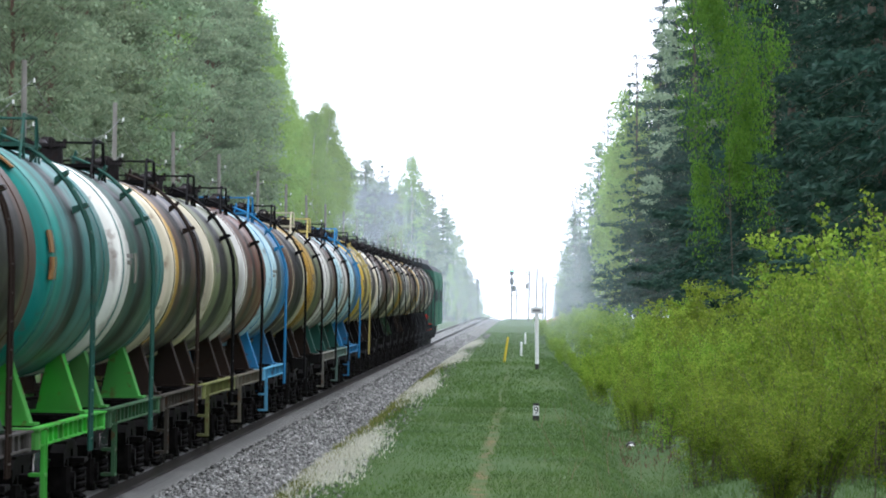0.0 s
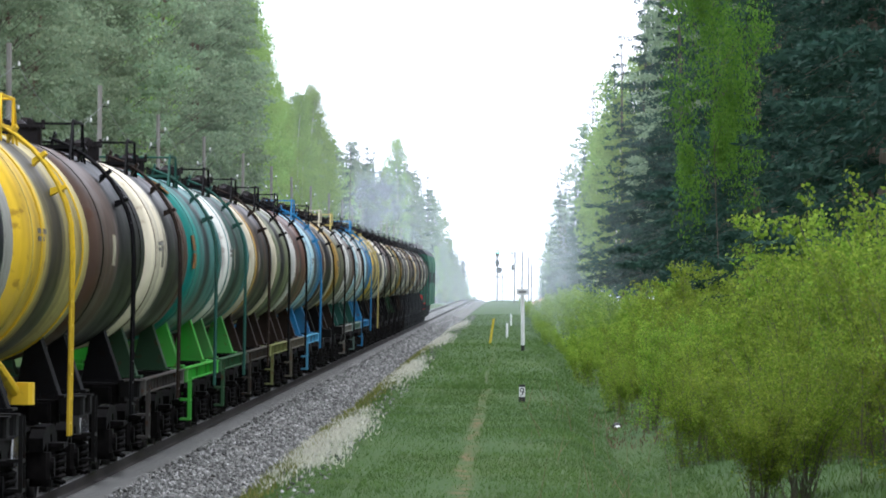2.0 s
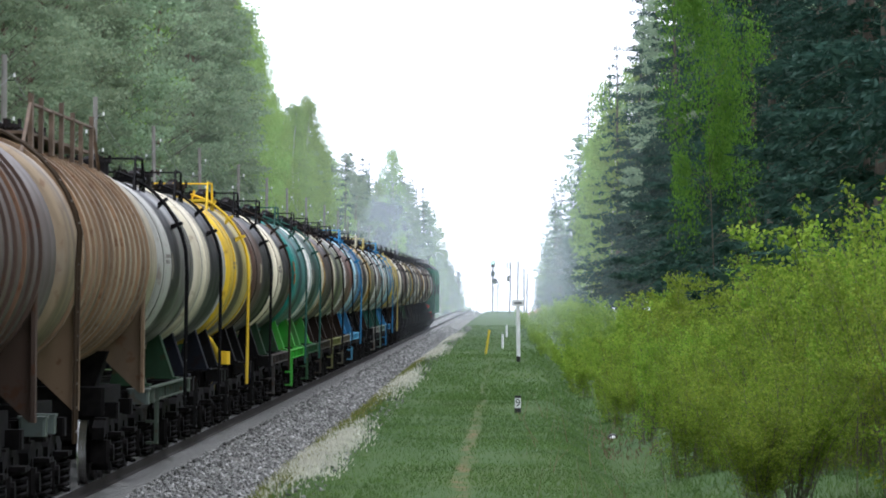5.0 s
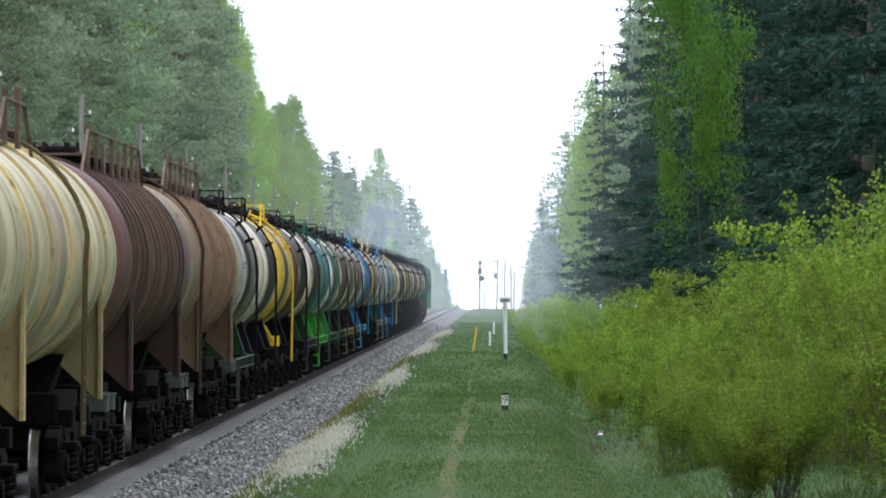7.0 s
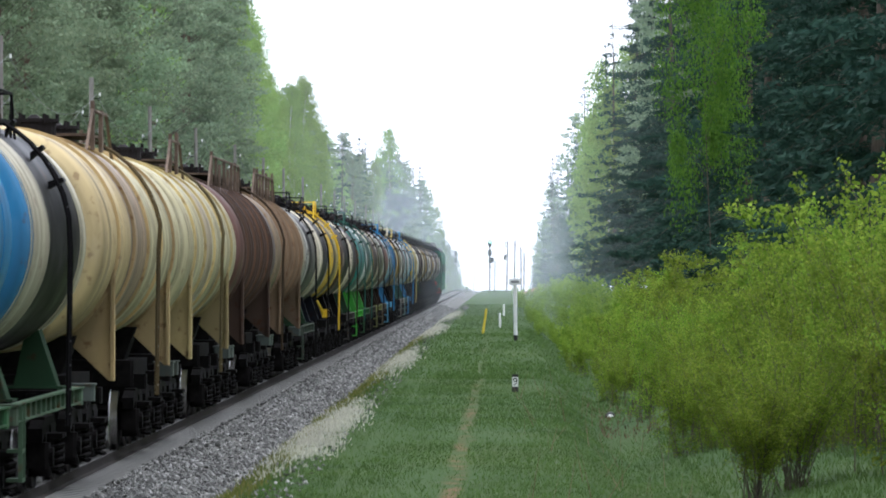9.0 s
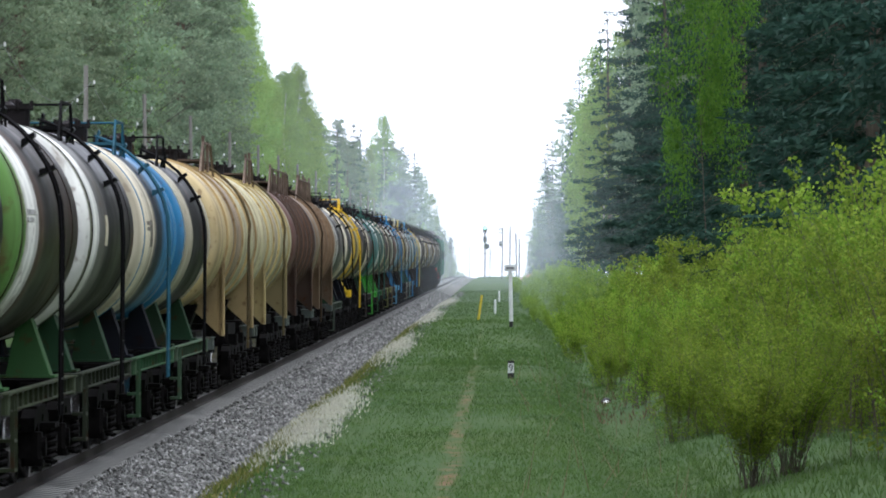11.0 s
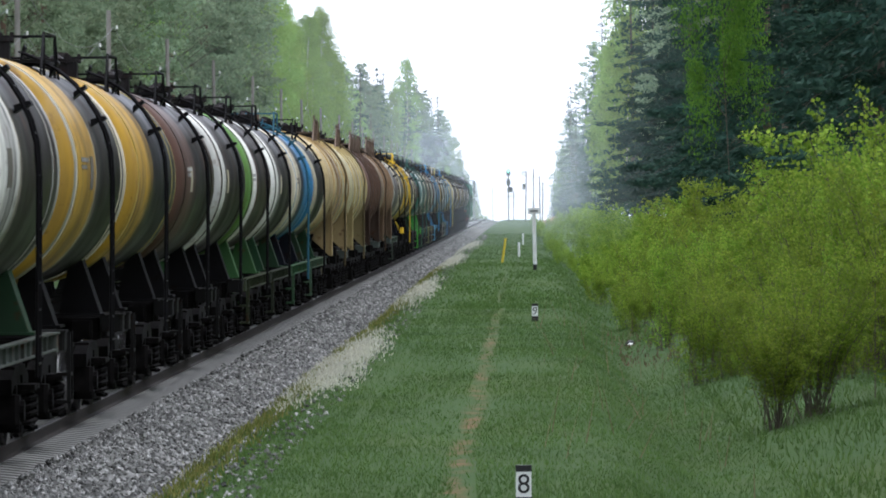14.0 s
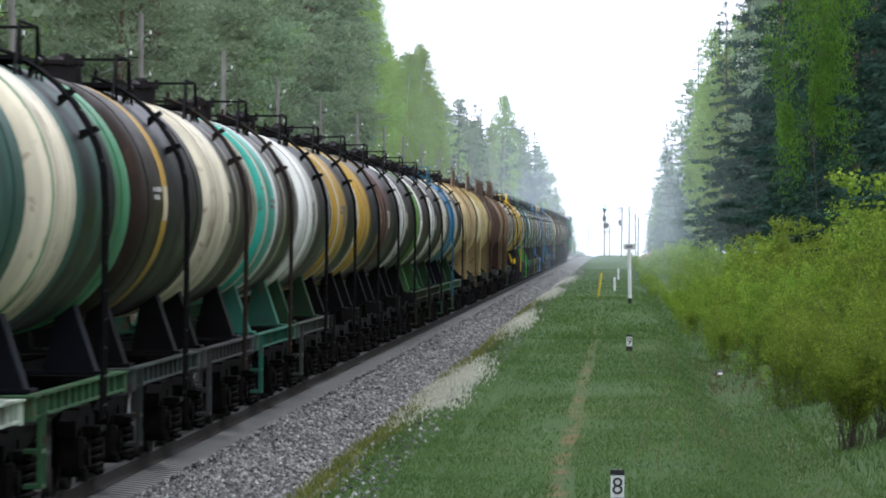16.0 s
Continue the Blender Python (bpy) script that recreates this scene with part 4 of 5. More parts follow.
# ---- trees ----
def leaf_shape(s, pos, axis, length, width, mat=0):
    """Many small diamond blades: centres, directions, sizes (arrays)."""
    n = len(pos)
    r = np.random.normal(size=(n, 3))
    axis = axis / (np.linalg.norm(axis, axis=1, keepdims=True) + 1e-9)
    side = np.cross(axis, r)
    side /= np.linalg.norm(side, axis=1, keepdims=True) + 1e-9
    L, Wd = np.asarray(length).reshape(-1, 1), np.asarray(width).reshape(-1, 1)
    v = np.stack([pos - axis * L * 0.5, pos + side * Wd * 0.5, pos + axis * L * 0.5, pos - side * Wd * 0.5], 1).reshape(-1, 3)
    b = len(s.v)
    s.v += [tuple(p) for p in v.tolist()]
    s.f += [(b + 4 * i, b + 4 * i + 1, b + 4 * i + 2, b + 4 * i + 3) for i in range(n)]
    s.m += [mat] * n


def trunk_shape(h, r, lean=0.02, wob=0.1):
    s = Shape()
    pts = [(lean * z + wob * math.sin(z * 0.5 + r * 50), wob * math.cos(z * 0.4), z) for z in np.linspace(-0.5, h, 9)]
    s.tube(pts, r, 8, 0, r * 0.12)
    return s


def tree_proto(name, h, trunk, crown, bark, leaf, label):
    t = new(name)
    tagged(t, label, "tree", "trees along the line")
    part("trunk", trunk.mesh("trunk", [bark, BARK], True), t)
    part("crown", crown.mesh("crown", [leaf, BARK]), t)
    return t


def spruce(h, n, seed, wide=3.4, low=0.12, big=1.0):
    rng = np.random.RandomState(seed)
    np.random.seed(seed)
    tr = trunk_shape(h, 0.24, 0.0, 0.05)
    cr = Shape()
    P, A, L = [], [], []
    z = h * low
    while z < h - 0.3:
        f = (h - z) / (h * (1 - low))
        reach = wide * (f ** 0.75) * rng.uniform(0.75, 1.15) + 0.15
        for k in range(int(6 + 3 * rng.rand())):
            a = rng.uniform(0, 6.28318)
            le = reach * rng.uniform(0.6, 1.35)
            rise = rng.uniform(-0.12, 0.16)
            d = np.array([math.cos(a), math.sin(a), 0])
            e = np.array([-d[1], d[0], 0])
            m = max(4, int(n * le * 0.016))
            t = rng.uniform(0.12, 1.0, m) ** 0.8
            droop = -0.40 * le * t ** 2 + rise * le * t + 0.24 * le * np.maximum(0, t - 0.72) * 2.6
            fan = rng.normal(0, 0.15, m) * le * (1.1 - t) + rng.normal(0, 0.05, m)
            p = np.outer(t * le, d) + np.outer(fan, e)
            p[:, 2] += droop - rng.uniform(0, 0.62, m) ** 1.3 * (1.1 - 0.6 * t)
            p[:, 2] += z
            P.append(p)
            A.append(np.tile(d * 0.8, (m, 1)) + np.stack([rng.normal(0, 0.8, m), rng.normal(0, 0.8, m), rng.uniform(-1.1, 0.4, m)], 1))
            L.append(rng.uniform(0.20, 0.46, m) * (0.6 + 0.4 * f) * big)
            if le > 0.7 and big == 1.0:
                cr.tube([(0, 0, z), (d[0] * le * 0.5, d[1] * le * 0.5, z + rise * le * 0.5 - 0.1 * le), (d[0] * le * 0.95, d[1] * le * 0.95, z + rise * le - 0.38 * le)], 0.013, 3, 1, 0.006, False)
        z += rng.uniform(0.70, 1.15)
    P, A, L = np.concatenate(P), np.concatenate(A), np.concatenate(L)
    leaf_shape(cr, P, A, L, L * rng.uniform(0.22, 0.36, len(L)) * (1 if big == 1.0 else 1.5))
    return tr, cr


def clump_tree(h, seed, first, clumps, per, rx, leaf, hang, spread, flat=0.6, trunk_r=0.2, lean=0.02):
    """A trunk with rising limbs; leaves gather in clumps round the limbs' ends."""
    rng = np.random.RandomState(seed)
    np.random.seed(seed + 5)
    tr = trunk_shape(h * 0.97, trunk_r, lean, 0.12)
    cr = Shape()
    P, A, L = [], [], []
    for k in range(clumps):
        f = (k + rng.rand()) / clumps
        z = h * (first + (1 - first) * f)
        prof = math.sin(math.pi * min(1.0, 0.18 + 0.80 * f)) ** 0.7
        a = rng.uniform(0, 6.28318)
        out = spread * prof * math.sqrt(rng.uniform(0.05, 1.0))
        c = np.array([math.cos(a) * out + lean * z, math.sin(a) * out, z])
        rr = rx * rng.uniform(0.6, 1.25) * (0.55 + 0.45 * prof)
        cr.tube([(lean * z * 0.9, 0, z - out * 0.55 - 0.4), (c[0] * 0.6, c[1] * 0.6, z - out * 0.18 - 0.2), tuple(c)], 0.018, 3, 1, 0.006, False)
        m = int(per * rng.uniform(0.6, 1.3))
        q = rng.normal(size=(m, 3))
        q /= np.linalg.norm(q, axis=1, keepdims=True)
        q *= rr * rng.uniform(0.25, 1.0, (m, 1)) ** 0.6
        q[:, 2] *= flat
        if hang:
            q[:, 2] -= hang * rng.uniform(0, 1, m) ** 1.5 * rr
            q[:, :2] *= (1 - 0.25 * rng.uniform(0, 1, (m, 1)))
        P.append(c + q)
        A.append(rng.normal(size=(m, 3)) + [0, 0, -1.2 if hang else 0.3])
        L.append(rng.uniform(0.6, 1.3, m) * leaf)
    P, A, L = np.concatenate(P), np.concatenate(A), np.concatenate(L)
    leaf_shape(cr, P, A, L, L * rng.uniform(0.45, 0.8, len(L)))
    return tr, cr


def bush(h, seed, stems, per, leaf, low=0.10, fan=0.34, wide=0.5):
    """Young birches: many thin stems from one foot, leaves all along the upright twigs."""
    rng = np.random.RandomState(seed)
    np.random.seed(seed + 9)
    tr, cr = Shape(), Shape()
    P, A, L = [], [], []
    for k in range(stems):
        a = rng.uniform(0, 6.28318)
        foot = np.array([rng.normal(0, wide), rng.normal(0, wide), -0.15])
        hh = h * rng.uniform(0.55, 1.05)
        out = rng.uniform(0.1, fan) * hh
        tip = foot + [math.cos(a) * out, math.sin(a) * out, hh]
        mid = foot + [math.cos(a) * out * 0.35, math.sin(a) * out * 0.35, hh * 0.5]
        tr.tube([foot, mid, tip], 0.017, 4, 0, 0.004, False)
        for j in range(int(10 + 4 * rng.rand())):
            t = low + (1 - low) * rng.rand() ** 0.7
            base = foot + (mid - foot) * (2 * t) if t < 0.5 else mid + (tip - mid) * (2 * t - 1)
            b = rng.uniform(0, 6.28318)
            tl = rng.uniform(0.35, 1.0) * (1.15 - 0.6 * t) * hh * 0.22
            e = base + np.array([math.cos(b) * tl, math.sin(b) * tl, tl * (rng.uniform(0.5, 1.3) - (0.5 if t < 0.3 else 0.0))])
            tr.tube([base, e], 0.005, 3, 0, 0.002, False)
            m = int(per * rng.uniform(0.6, 1.3) * min(1.0, 0.45 + 1.1 * t))
            s = rng.uniform(0.05, 1.05, (m, 1))
            P.append(base + (e - base) * s + rng.normal(0, 0.10, (m, 3)))
            A.append(rng.normal(size=(m, 3)) + [0, 0, 0.3])
            L.append(rng.uniform(0.6, 1.35, m) * leaf)
    P, A, L = np.concatenate(P), np.concatenate(A), np.concatenate(L)
    leaf_shape(cr, P, A, L, L * rng.uniform(0.55, 0.9, len(L)))
    return tr, cr


SPRUCES = [tree_proto("spruce", h, *spruce(h, n, sd, wd, 0.15), BARK, SPRUCE, "tall dark green spruce with drooping branches") for h, n, sd, wd in ((27, 3300, 1, 3.7), (24, 3300, 2, 3.2))]
SPRUCES_FAR = [tree_proto("spruce", h, *spruce(h, n, sd, wd, 0.12, 1.35), BARK, SPRUCE, "tall dark green spruce with drooping branches") for h, n, sd, wd in ((26, 620, 3, 3.3), (22, 620, 4, 2.8))]
PINES = [tree_proto("pine", 25, *clump_tree(25, sd, 0.28, 190, 105, 1.05, 0.22, 0, 3.5, 0.33, 0.2), PINEBARK, PINE, "grey-green pine with a bare reddish trunk") for sd in (11, 12)]
PINES_FAR = [tree_proto("pine", 24, *clump_tree(24, sd, 0.28, 90, 44, 1.25, 0.36, 0, 3.2, 0.36, 0.22), PINEBARK, PINE, "grey-green pine with a bare reddish trunk") for sd in (13, 14)]
BIRCHES = [tree_proto("birch", 25, *clump_tree(25, sd, 0.16, 160, 150, 1.2, 0.165, 1.2, 2.9, 0.7, 0.15, 0.015), BIRCHBARK, BIRCH, "fresh green birch with hanging twigs") for sd in (21, 22)]
BIRCHES_FAR = [tree_proto("birch", 24, *clump_tree(24, sd, 0.14, 100, 60, 1.3, 0.30, 1.1, 2.9, 0.7, 0.15, 0.015), BIRCHBARK, BIRCH, "fresh green birch with hanging twigs") for sd in (23, 24)]
HANG_BIRCH = [tree_proto("birch", 24, *clump_tree(24, 27, 0.36, 48, 620, 1.5, 0.17, 1.7, 3.4, 0.75, 0.04, 0.01), BARK, leaf_mat("fresh_birch_leaves", (0.070, 0.145, 0.018), (0.150, 0.250, 0.034), 0.5), "fresh green birch hanging before the dark spruces")]
BUSHES = [tree_proto("young_birch", 5, *bush(5, sd, 20, 34, 0.092, 0.05), BARK, BUSH, "bushy young birch in fresh yellow-green leaf") for sd in (31, 32, 33)]
BUSHES_FAR = [tree_proto("young_birch", 5, *bush(5, sd, 15, 24, 0.125, 0.03), BARK, BUSH, "bushy young birch in fresh yellow-green leaf") for sd in (34, 35)]
FAN_BUSHES = [tree_proto("young_birch", 5, *bush(5, sd, 36, 38, 0.080, 0.32, 0.6, 0.2), BARK, BUSH, "bushy young birch with bare dark stems fanning from its foot") for sd in (36,)]
for b in BUSHES + BUSHES_FAR + FAN_BUSHES:
    tagged(b, category="bush", group="young birches beside the ditch")


PLANTED = set()


def plant(protos, x, y, size=1.0, rng=random):
    p = rng.choice(protos)
    s = size * rng.uniform(0.92, 1.08)
    m = (pose(x, y, ground_z(x, y) - 0.1, rng.uniform(-1.5, 1.5), rng.uniform(-1.5, 1.5), rng.uniform(0, 360)))
    if p.name in PLANTED:
        t = copy_thing(p, m)
    else:
        PLANTED.add(p.name)
        p.matrix_basis = m
        t = p
    t.scale = (s * rng.uniform(0.9, 1.1), s * rng.uniform(0.9, 1.1), s)
    return t


def plant_forest():
    rng = random.Random(5)
    # east side, from the near wood to beyond the crest
    y = 150.0
    while y < 2200:
        for row in range(3 if y < 520 else 2):
            far = y > 520 or row > 0
            S, B, P = (SPRUCES_FAR, BIRCHES_FAR, PINES_FAR) if far else (SPRUCES, BIRCHES, PINES)
            x = (11.5 if y < 520 else 10.7) + row * 5.5 + rng.uniform(-1.2, 1.2)
            u = rng.random()
            if y < 300:
                kinds = P if u < 0.45 and row > 0 else S
            elif 520 < y < 760 and row == 0:
                kinds = B if u < 0.6 else S
            else:
                kinds = S if u < 0.8 else B if u < 0.86 else P
            plant(kinds, x, y + rng.uniform(-4, 4), rng.uniform(0.92, 1.12), rng)
        y += 10 if y < 300 else 13 if y < 520 else 20 if y < 900 else 45
    # unseen wood added beside and behind the camera, blocking low sky light on the train
    for k in range(52):
        y = -140 + 5.5 * k
        for row in range(2):
            plant(SPRUCES_FAR if (k + row) % 3 else PINES_FAR, 12.5 + 6 * row + rng.uniform(-1.5, 1.5), y + rng.uniform(-3, 3), rng.uniform(0.9, 1.1), rng)
            plant(PINES_FAR if (k + row) % 3 else BIRCHES_FAR, -21 - 6 * row + rng.uniform(-1.5, 1.5), y * 1.25 + rng.uniform(-3, 3), rng.uniform(0.9, 1.1), rng)
    for k in range(22):
        plant(PINES_FAR if k % 3 else BIRCHES_FAR, -14.5 + rng.uniform(-1.5, 1.0), 1150 + 62 * k, rng.uniform(0.45, 0.6), rng)
    for x, y, s in ((9.4, 565, 0.8), (9.8, 600, 0.85)):
        plant(BIRCHES, x, y, s, rng)
    hang = plant(HANG_BIRCH, 6.9, 203, 0.82, rng)
    hang.scale = (0.46, 0.60, 0.84)
    # west side, behind the telegraph poles
    y = 230.0
    while y < 2400:
        for row in range(4 if y < 640 else 2):
            far = y > 640 or row > 0
            S, B, P = (SPRUCES_FAR, BIRCHES_FAR, PINES_FAR) if far else (SPRUCES, BIRCHES, PINES)
            x = -21 - row * 6 + rng.uniform(-1.5, 1.5)
            tall = 1.05 if y < 505 else 0.85 if y < 700 else 0.81 if y < 1010 else 1.12
            u = rng.random()
            if 455 < y < 640:
                kinds = B if row < 2 and u < 0.85 else P
            elif y < 470:
                kinds = P if u < 0.80 else S if u < 0.84 and row else B
            else:
                kinds = P if u < 0.3 else S if u < 0.85 else B
            plant(kinds, x, y + rng.uniform(-5, 5), tall * rng.uniform(0.92, 1.06), rng)
        y += 10 if y < 640 else 13 if y < 900 else 32


plant_forest()


def far_thicket(spots):
    """The young birches farther up the line, grown together into one thicket."""
    tr, cr = bush(5, 39, 9, 9, 0.26, 0.03)
    base, quads = np.array(cr.v), np.array(cr.f)
    rng = np.random.RandomState(4)
    verts, faces = [], []
    for k, (x, y, h) in enumerate(spots):
        a = rng.uniform(0, 6.28318)
        turn = np.array(((math.cos(a), math.sin(a), 0), (-math.sin(a), math.cos(a), 0), (0, 0, 1)))
        verts.append(base @ turn * [h * 1.15, h * 1.15, h] + [x, y, ground_z(x, y) - 0.1])
        faces.append(quads + k * len(base))
    s = Shape()
    s.v, s.f = np.concatenate(verts).tolist(), np.concatenate(faces).tolist()
    s.m = [0] * len(s.f)
    ob = new("thicket", s.mesh("thicket", BUSH))
    tagged(ob, "thicket of young birches in fresh yellow-green leaf", "bushes", kind="stuff")


def plant_bushes():
    rng = random.Random(8)
    for x, y, h in ((4.2, 101.5, 0.50), (4.85, 103, 0.56)):
        b = plant(FAN_BUSHES, x, y, h, rng)
        b.scale = (h * 1.1, h * 1.1, h)
    y, spots = 98.0, []
    while y < 840:
        h = 0.90 if y < 165 else max(0.42, 0.90 - (y - 165) / 340)
        x0 = 5.3 if y < 112 else 4.3 - min(2.9, (y - 112) / 92)
        row_spots = []
        for row in range(4):
            if (y < 112 and row == 0) or (row < 2 and rng.random() < 0.22):
                continue
            row_spots.append((row, x0 + 0.35 + row * (1.5 if y < 200 else 1.8) + rng.uniform(-0.8, 0.8), h * (0.50 + 0.19 * row) * rng.uniform(0.62, 1.25)))
        if y > 118:
            for k in range(2):       # low shoots along the foot of the thicket
                row_spots.append((0, x0 + rng.uniform(0.2, 2.2), h * rng.uniform(0.22, 0.38)))
        for row, x, size in row_spots:
            yy = y + rng.uniform(-2.2, 2.2)
            if y > 250:
                spots.append((x, yy, size))
            else:
                plant(BUSHES if y < 150 or (y < 190 and row < 2) else BUSHES_FAR, x, yy, size, rng)
        y += 4.4 if y < 200 else 5.0 if y < 330 else 8
    far_thicket(spots)


plant_bushes()


# ---- telegraph poles and their wires ----
WIRE = rough_mat("galvanised_wire", (0.16, 0.165, 0.165), (0.22, 0.225, 0.225), 9, 0.6)

def telegraph_pole(y):
    p = new("telegraph_pole")
    tagged(p, "grey weathered wooden telegraph pole with white insulators", "pole", "telegraph poles")
    s = Shape()
    s.tube([(0, 0, -0.5), (0.03, 0, 5), (0, 0, 10.1)], 0.10, 10, 0, 0.075)
    part("post", s.mesh("post", WOOD), p)
    for z, x in ((9.5, 0.28), (8.9, -0.28), (8.3, 0.28)):
        s = Shape()
        s.tube([(0, 0, z - 0.1), (x, 0, z - 0.1), (x, 0, z)], 0.015, 5)
        part("hook", s.mesh("hook", STEEL), p)
        s = Shape()
        s.tube([(x, 0, z - 0.02), (x, 0, z + 0.05), (x, 0, z + 0.08), (x, 0, z + 0.10)], 0.035, 8, 0, 0.028)
        part("insulator", s.mesh("insulator", WHITE), p, "white porcelain insulator")
    return p


def build_poles():
    first = None
    ys = [131 + 36 * i for i in range(18)]
    for y in ys:
        m = pose(-14.0, y, ground_z(-14, y), 0.5 * math.sin(y), 0.7 * math.cos(y * 1.7), 0)
        if first is None:
            first = telegraph_pole(y)
            first.matrix_basis = m
        else:
            copy_thing(first, m)
    for z, x in ((9.55, 0.28), (8.95, -0.28), (8.35, 0.28)):
        s = Shape()
        pts = [(-14 + x, ys[0], -0.8 + z)]
        for a, b in zip(ys, ys[1:]):
            pts += [(-14 + x, a + (b - a) * k / 10, -0.8 + z - 1.1 * (1 - (k / 5 - 1) ** 2)) for k in range(1, 11)]
        s.tube(pts, 0.009, 3, 0, None, False)
        w = new("telegraph_wire", s.mesh("telegraph_wire", WIRE))
        tagged(w, "thin sagging telegraph wire between the poles", "wire", "telegraph wires")


build_poles()


# ---- signals and posts ----
def signal(x, y, h, label, lit=True):
    g = new("railway_signal")
    tagged(g, label, "signal")
    s = Shape()
    s.tube([(0, 0, -1.5), (0, 0, h)], 0.09, 8)
    part("mast", s.mesh("mast", TARRED), g)
    s = Shape()
    s.tube([(0.75, 0, -1.5), (0.75, 0, h * 0.62)], 0.05, 6)
    for k in range(12):
        s.tube([(0.05, 0, 0.4 + k * 0.4), (0.75, 0, 0.4 + k * 0.4)], 0.015, 4)
    if lit:
        part("ladder", s.mesh("ladder", STEEL), g)
    for z, n in ((h - 0.1, 1), (h - 1.5, 0)):
        s = Shape()
        pts = [(0.32 * math.cos(6.2832 * j / 16) * 0.95, 0.56 * math.sin(6.2832 * j / 16)) for j in range(16)]
        prism(s, [(a, z + b) for a, b in pts], "y", -0.12, -0.06)
        for dz in (-0.25, 0.25):
            s.tube([(0, -0.35, z + dz), (0, -0.1, z + dz)], 0.13, 10)
        part("head", s.mesh("head", BLACK), g, "black signal head")
    s = Shape()
    s.box(-0.75, 0.95, -0.5, 0.3, h - 3.55, h - 3.48)
    for dx in (-0.75, 0.95):
        s.tube([(dx, -0.48, h - 3.5), (dx, -0.48, h - 2.6)], 0.025, 4)
    s.tube([(-0.75, -0.48, h - 2.6), (0.95, -0.48, h - 2.6)], 0.025, 4)
    part("platform", s.mesh("platform", STEEL), g, "small steel service platform")
    if lit:
        s = Shape()
        s.tube([(0.25, -0.3, h - 2.55), (0.25, -0.05, h - 2.55)], 0.42, 14)
        part("route_indicator", s.mesh("route_indicator", BLACK), g, "round black route indicator")
        m, n, l, bs = nodes_of("green_lamp")
        bs.inputs["Base Color"].default_value = (0.1, 0.7, 0.45, 1)
        bs.inputs["Emission Color"].default_value = (0.35, 1.0, 0.75, 1)
        bs.inputs["Emission Strength"].default_value = 3.0
        s = Shape()
        s.tube([(0, -0.37, h + 0.15), (0, -0.34, h + 0.15)], 0.17, 12)
        part("lens", s.mesh("lens", m), g, "lit green lens")
    g.matrix_basis = pose(x, y, ground_z(x, y))
    return g


signal(-2.45, 890, 7.2, "black colour-light signal showing green beside the line")
signal(-9.9, 1180, 8.0, "dark signal mast beyond the crest", False)


def plain_post(name, x, y, h, r, mat, label, lean=0.0):
    s = Shape()
    s.tube([(0, 0, -0.6), (0, 0, h - 0.02), (0, 0, h)], r, 8, 0, r * 0.75)
    p = new(name, s.mesh(name, mat))
    tagged(p, label, "post")
    p.matrix_basis = pose(x, y, ground_z(x, y), 0, lean, 0)
    return p


for x, y, h in ((0.05, 860, 7.3), (1.1, 840, 7.4), (2.1, 850, 6.9), (2.5, 870, 6.4)):
    plain_post("line_pole", x, y, h, 0.09, TARRED, "bare grey pole at the top of the rise", random.uniform(-1, 1))
arms = Shape()
for z in (6.6, 6.95, 7.2):
    arms.box(-0.6, 0.1, -0.05, 0.05, z - 0.05, z + 0.05)
arms.box(-0.42, -0.05, -0.2, 0.15, 4.6, 5.4, 0, 0.05)
cross = new("pole_arms", arms.mesh("pole_arms", TARRED))
tagged(cross, "dark crossarms and a cable box on a grey pole", "pole fitting")
cross.matrix_basis = pose(0.05, 860, ground_z(0.05, 860))
plain_post("line_pole", -5.4, 1010, 6.0, 0.06, WOOD, "thin far pole beyond the crest")


def kilometre_post(x, y):
    p = new("kilometre_post")
    tagged(p, "white kilometre post with a board and a black foot", "post")
    s = Shape()
    s.tube([(0, 0, 0.25), (0, 0, 2.75)], 0.085, 8)
    part("shaft", s.mesh("shaft", WHITE), p)
    s = Shape()
    s.tube([(0, 0, -0.4), (0, 0, 0.25)], 0.088, 8)
    part("foot", s.mesh("foot", BLACK), p, "black-painted foot")
    s = Shape()
    s.box(-0.27, 0.27, -0.13, -0.10, 2.50, 2.78, 0, 0.0)
    b = part("board", s.mesh("board", WHITE), p)
    s = Shape()
    s.box(-0.19, 0.19, -0.138, -0.131, 2.58, 2.70)
    part("number_bar", s.mesh("number_bar", rough_mat("faded_ink", (0.2, 0.2, 0.2), (0.3, 0.3, 0.3), 9)), b)
    p.matrix_basis = pose(x, y, ground_z(x, y), 0, -1.0, 0)


kilometre_post(0.43, 272)


def picket_post(x, y, digit):
    p = new("picket_post")
    tagged(p, "small white marker post with a black cap and the figure %s" % digit, "post", "marker posts")
    s = Shape()
    s.box(-0.085, 0.085, -0.06, 0.06, 0.14, 0.44)
    part("shaft", s.mesh("shaft", WHITE), p)
    s = Shape()
    s.box(-0.09, 0.09, -0.065, 0.065, 0.43, 0.50, 0, 0.01)
    part("cap", s.mesh("cap", BLACK), p, "black cap")
    s = Shape()
    s.box(-0.09, 0.09, -0.065, 0.065, -0.3, 0.15)
    part("foot", s.mesh("foot", BLACK), p, "black foot")
    cu = bpy.data.curves.new("figure", "FONT")
    cu.body, cu.size, cu.align_x, cu.align_y, cu.extrude = digit, 0.30, "CENTER", "CENTER", 0.002
    cu.materials.append(BLACK)
    part("figure", cu, p, "black painted figure", at=pose(0, -0.064, 0.285, 90))
    p.matrix_basis = pose(x, y, ground_z(x, y))


